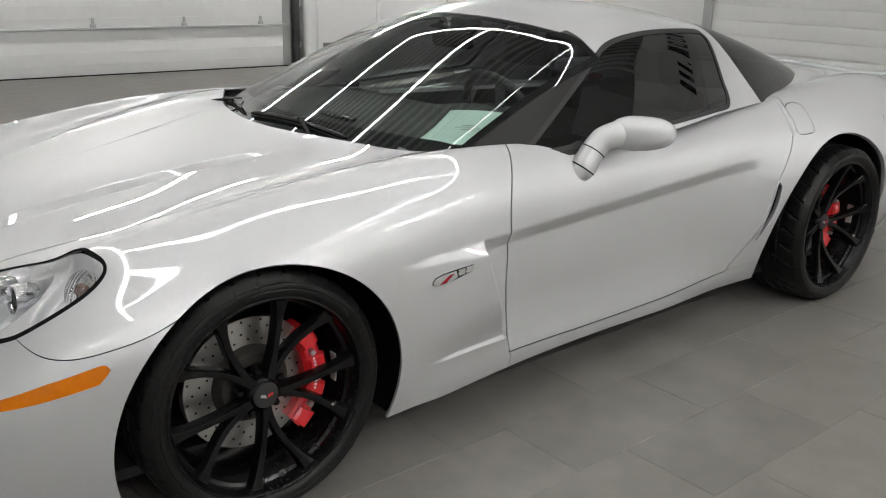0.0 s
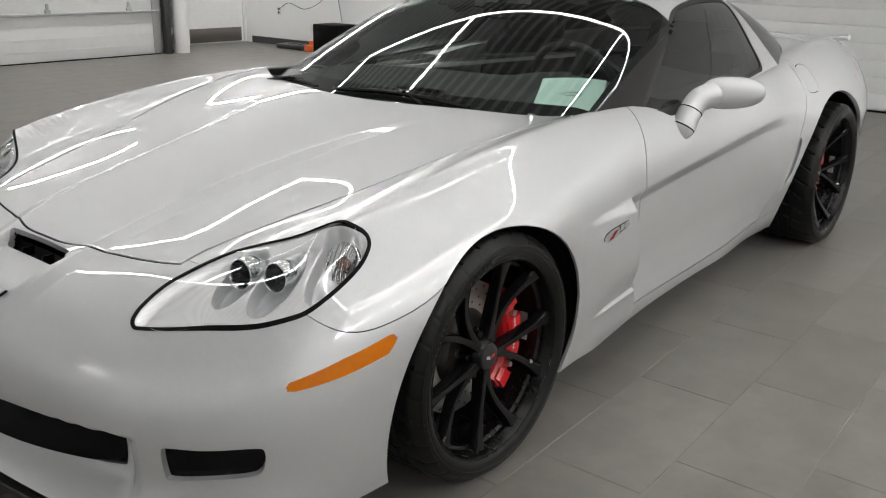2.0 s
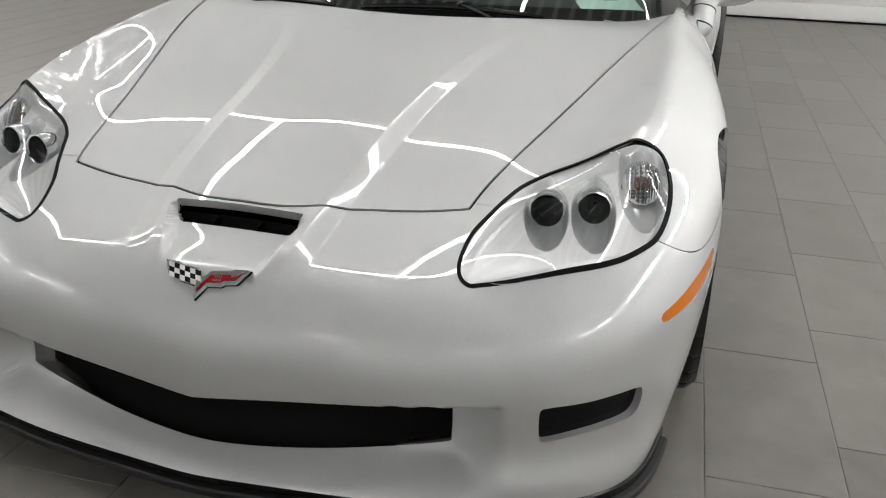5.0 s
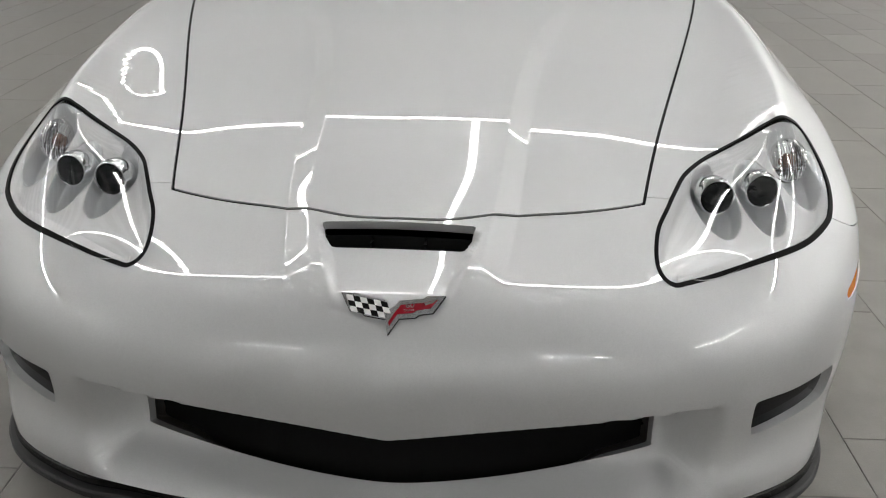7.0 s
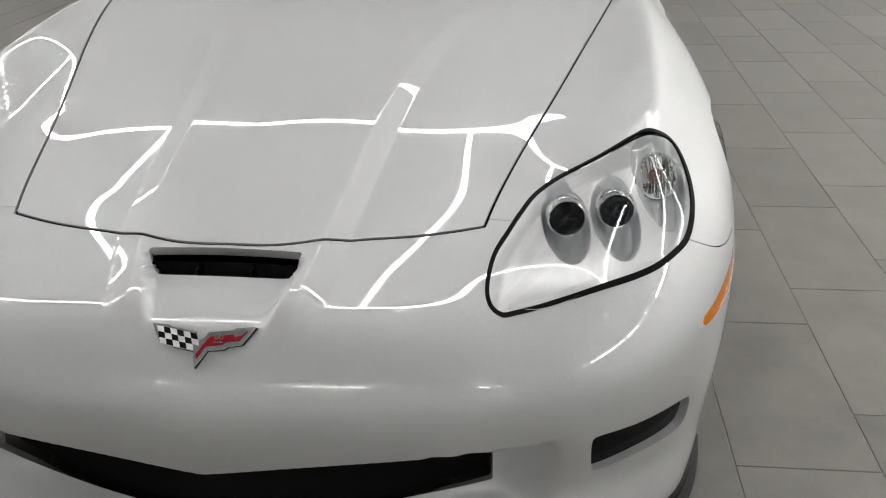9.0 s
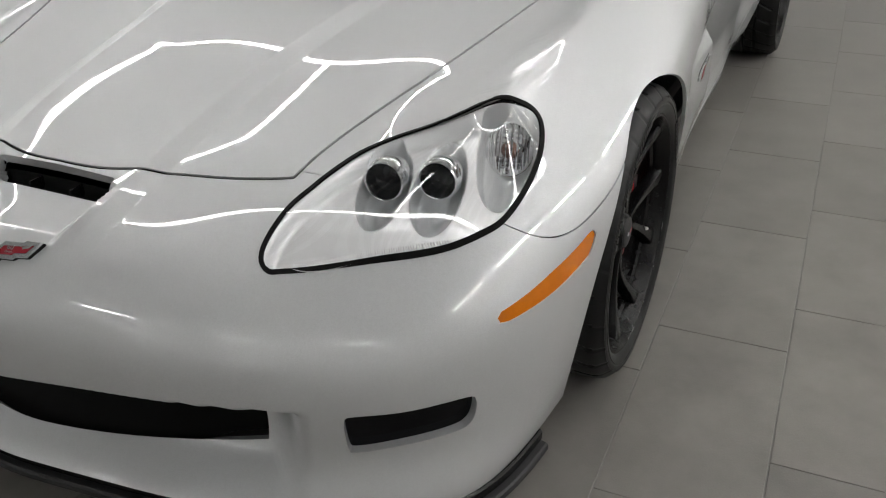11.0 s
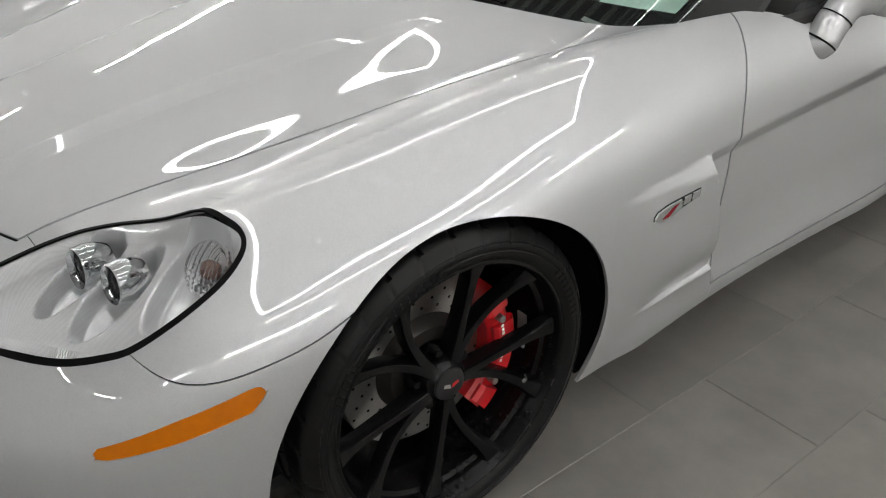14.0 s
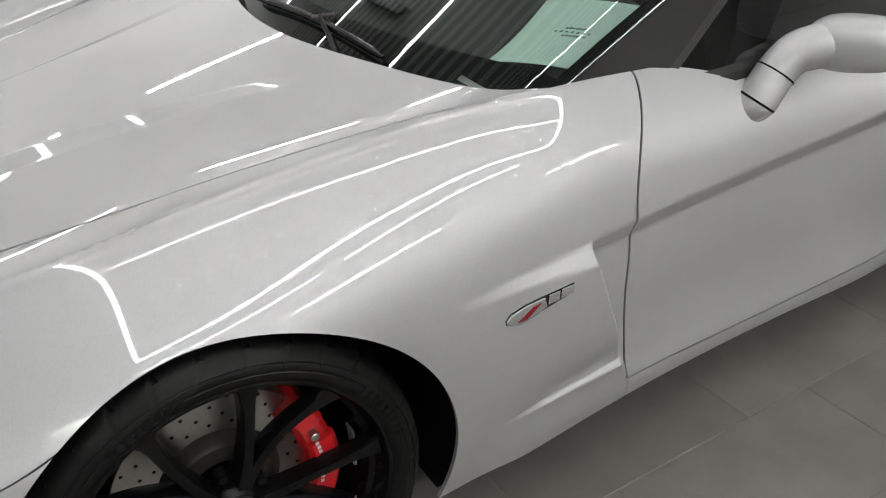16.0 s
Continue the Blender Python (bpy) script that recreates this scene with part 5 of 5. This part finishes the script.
# sign above it: dark characters stand as plain shapes
sign = thing("wall_sign", "long white sign with dark lettering on the wall", "sign")
part("board", boxed((REAR + .003, -3.3, 3.85), (REAR + .03, 2.5, 4.72), .004), white_enamel, sign)
y = -3.1
for k, w in enumerate((.12, .12, .12, .05, .26, .28, .34, .34, .12, .26, .28, .28, .26, .30, .05, .13, .14, .2)):
    tall = .46 if 4 <= k <= 13 else .28
    tall = .07 if w < .06 else tall
    bm = boxed((REAR + .03, y, 4.05), (REAR + .036, y + w * .86, 4.05 + tall), .002)
    if k % 3 != 1 and w > .2:
        part("sign_gap", boxed((REAR + .036, y + w * .26, 4.13), (REAR + .0375, y + w * .6, 4.05 + tall - .1), 0), white_enamel, sign)
    part("sign_mark", bm, gap_black, sign)
    y += w + .10

# right side: garage door set forward, pillar, side door in the recess
GY = -8.35
garage_wall = structure("wall_garage", boxed((-5.30, RIGHT, 3.0), (FRONT, GY - .1, TALL)), wall_white, "white wall over the garage door")
garage = structure("door_2", boxed((-5.2, GY - .09, 2.95), (2.4, GY - .03, 3.05), .004), door_white, "white sectional garage door with steel struts")
for i in range(6):
    z = .015 + .545 * i
    part("panel", boxed((-5.18, GY - .08, z), (2.3, GY - .035, z + .541), .004), door_white, garage)
    for k in range(3):
        part("panel_rib", boxed((-5.16, GY - .036, z + .12 + .14 * k), (2.28, GY - .031, z + .126 + .14 * k), .001), door_white, garage)
    if i < 5:
        part("strut", boxed((-5.18, GY - .036, z + .528), (2.3, GY + .01, z + .556), .005), trim_grey, garage, "galvanised strut")
        for x in (-4.75, -3.68, -2.54, -1.4, -.2):
            bm = boxed((x - .035, GY - .034, z + .556), (x + .035, GY - .012, z + .60), .004)
            box(bm, (x - .018, GY - .034, z + .60), (x + .018, GY - .016, z + .67), .006)
            part("hinge", bm, trim_grey, garage, "galvanised roller hinge")
part("bottom_seal", boxed((-5.18, GY - .075, .0), (2.3, GY - .04, .016), .003), gap_black, garage)
part("end_stile", boxed((-5.2, GY - .034, .016), (-5.08, GY - .02, 2.9), .004), trim_grey, garage)
track = thing("door_track", "dark steel vertical track beside the garage door", "track")
part("rail", boxed((-5.31, GY - .06, 0), (-5.235, GY + .04, 2.9), .006), dark_trim, track)
for z in (.25, .8, 1.4):
    part("bracket", boxed((-5.345, GY - .05, z), (-5.30, GY + .03, z + .09), .004), trim_grey, track)
pillar = thing("pillar", "round white painted steel pillar on the floor", "pillar")
V, F = lathe([(0, .11), (.0, .10), (TALL - .02, .10)], 32, "z")
hang("shaft", mesh_of("shaft", V + np.array((-5.50, GY - .02, 0)), F, wall_white, 60), pillar)
structure("wall_return", boxed((-5.72, RIGHT, 0), (-5.62, GY - .3, TALL)), wall_white, "short white wall beside the side door")
side_door = structure("door_3", boxed((-7.16, RIGHT + .003, .012), (-6.14, RIGHT + .045, 2.1), .004), door_white, "white side door with a steel kick plate")
part("kick_plate", boxed((-7.12, RIGHT + .045, .02), (-6.18, RIGHT + .050, .225), .001), kick_steel, side_door, "brushed steel kick plate")
part("threshold", boxed((-7.18, RIGHT + .003, .0), (-6.12, RIGHT + .09, .012), .003), trim_grey, side_door, "pale metal threshold")
for x in (-6.09, -7.195 + .02):
    part("door_frame", boxed((x - .045, RIGHT + .003, 0), (x + .02, RIGHT + .07, 2.14), .005), wall_white, side_door)
part("door_frame", boxed((-7.17, RIGHT + .003, 2.1), (-6.14, RIGHT + .07, 2.16), .005), wall_white, side_door)
structure("baseboard", boxed((REAR + .002, -8.98, 0), (REAR + .016, -3.1, .10), .003), dark_trim, "dark grey baseboard")
structure("baseboard", boxed((-6.05, RIGHT + .002, 0), (-5.73, RIGHT + .016, .10), .003), dark_trim, "dark grey baseboard")

# things along the rear wall
case = thing("equipment_case", "black boxy case standing on the floor by the wall", "case")
part("body", boxed((-7.14, -7.12, .012), (-6.74, -6.66, .40), .015), gap_black, case)
part("lid_edge", boxed((-7.145, -7.125, .33), (-6.735, -6.655, .338), .002), satin_black, case)
for x in (-7.08, -6.80):
    for y in (-7.06, -6.72):
        part("foot", boxed((x - .02, y - .02, 0), (x + .02, y + .02, .014), .003), rubber, case)
tool = thing("orange_tool", "small orange power tool lying on the floor", "tool")
bm = boxed((-6.98, -7.42, 0.0), (-6.84, -7.22, .09), .02)
box(bm, (-6.95, -7.36, .07), (-6.88, -7.28, .15), .015)
part("shell", bm, orange, tool)
part("grip", boxed((-6.93, -7.26, .02), (-6.89, -7.14, .06), .012), gap_black, tool)
mat = thing("black_bag", "flat black bag lying on the floor by the wall", "bag")
bm = boxed((-7.12, -8.05, 0), (-6.86, -7.50, .07), .03)
part("cloth", bm, leather, mat)
part("strap", boxed((-7.0, -7.9, .065), (-6.96, -7.6, .085), .006), dark_trim, mat)
bucket = thing("white_tub", "white plastic tub on the floor beside the case", "tub")
V, F = lathe([(0, .001), (0, .10), (.22, .13), (.28, .12), (.30, .02), (.30, .001)], 28, "z")
hang("tub_body", mesh_of("tub_body", V + np.array((-6.55, -6.25, 0)), F, white_plastic, 40), bucket)
V, F = lathe([(.24, .131), (.25, .137), (.262, .131)], 28, "z")
hang("tub_rim", mesh_of("tub_rim", V + np.array((-6.55, -6.25, 0)), F, white_plastic, 40), bucket)
socket = thing("wall_socket", "white socket plate on the rear wall", "socket")
part("plate", boxed((REAR + .002, -8.38, .44), (REAR + .010, -8.30, .56), .003), white_plastic, socket)
for z in (.475, .525):
    part("outlet_face", boxed((REAR + .010, -8.36, z - .016), (REAR + .012, -8.32, z + .016), .001), dark_trim, socket)
cord = thing("wall_cable", "thin black cable drooping along the wall", "cable")
V, F = sweep(curve([(REAR + .012, -7.25, 1.5), (REAR + .012, -7.42, 1.0), (REAR + .03, -7.35, .72), (REAR + .012, -7.75, .55), (REAR + .012, -8.1, .62), (REAR + .012, -8.33, .52)], 8, False), .004, 6)
hang("cord", mesh_of("cord", V, F, gap_black, 60), cord)
cord = thing("wall_cable", "thin black cable hanging straight down the wall", "cable")
V, F = sweep(curve([(REAR + .012, -7.02, 1.5), (REAR + .02, -7.08, .9), (REAR + .012, -7.00, .40)], 8, False), .004, 6)
hang("cord", mesh_of("cord", V, F, gap_black, 60), cord)
charger = thing("wall_charger", "black and orange charger hung on the wall", "charger")
part("charger_body", boxed((REAR + .004, -6.95, .72), (REAR + .08, -6.83, .90), .012), gap_black, charger)
part("charger_lamp", boxed((REAR + .01, -7.0, .92), (REAR + .10, -6.84, 1.05), .02), orange, charger, "orange plastic tool above it")

# ---- floor tiles: one shape, rows shifted by a third ----
tile = bpy.data.meshes.new("tile")
L, W, g, c = .6096, .3048, .0013, .0012
lo = [(0 + g, 0 + g), (L - g, 0 + g), (L - g, W - g), (0 + g, W - g)]
tv = [(x, y, -.006) for x, y in lo] + [(x, y, -c) for x, y in lo] + [(x + (c if x < L / 2 else -c), y + (c if y < W / 2 else -c), 0) for x, y in lo]
tf = [(8, 9, 10, 11)] + [(i + 4 * k, (i + 1) % 4 + 4 * k, (i + 1) % 4 + 4 * (k + 1), i + 4 * (k + 1)) for k in (0, 1) for i in range(4)]
tile.from_pydata(tv, [], tf)
tile.materials.append(tile_grey)
lay = pose(-.165, .976, 0, 0, 0, 1.27)
V, F = [], []
for j in range(-36, 22):
    for i in range(-16, 16):
        m = lay @ Matrix.Translation((i * L - (j * L / 3) % L, j * W, 0))
        p = m @ Vector((L / 2, W / 2, 0))
        if not (REAR - .2 < p.x < FRONT + .2 and RIGHT - .2 < p.y < LEFT + .2):
            continue
        if -5.5 < p.x < 1.7 and .3 < p.y < 3.6:
            hang("tile", tile, bpy.data.objects["floor"], m)
        else:
            k = len(V)
            V += [m @ Vector(v) for v in tv]
            F += [tuple(a + k for a in f) for f in tf]
far = hang("tile_field", mesh_of("tile_field", V, F, tile_grey), bpy.data.objects["floor"])
tagged(far, "grey porcelain floor tiles", kind="stuff")
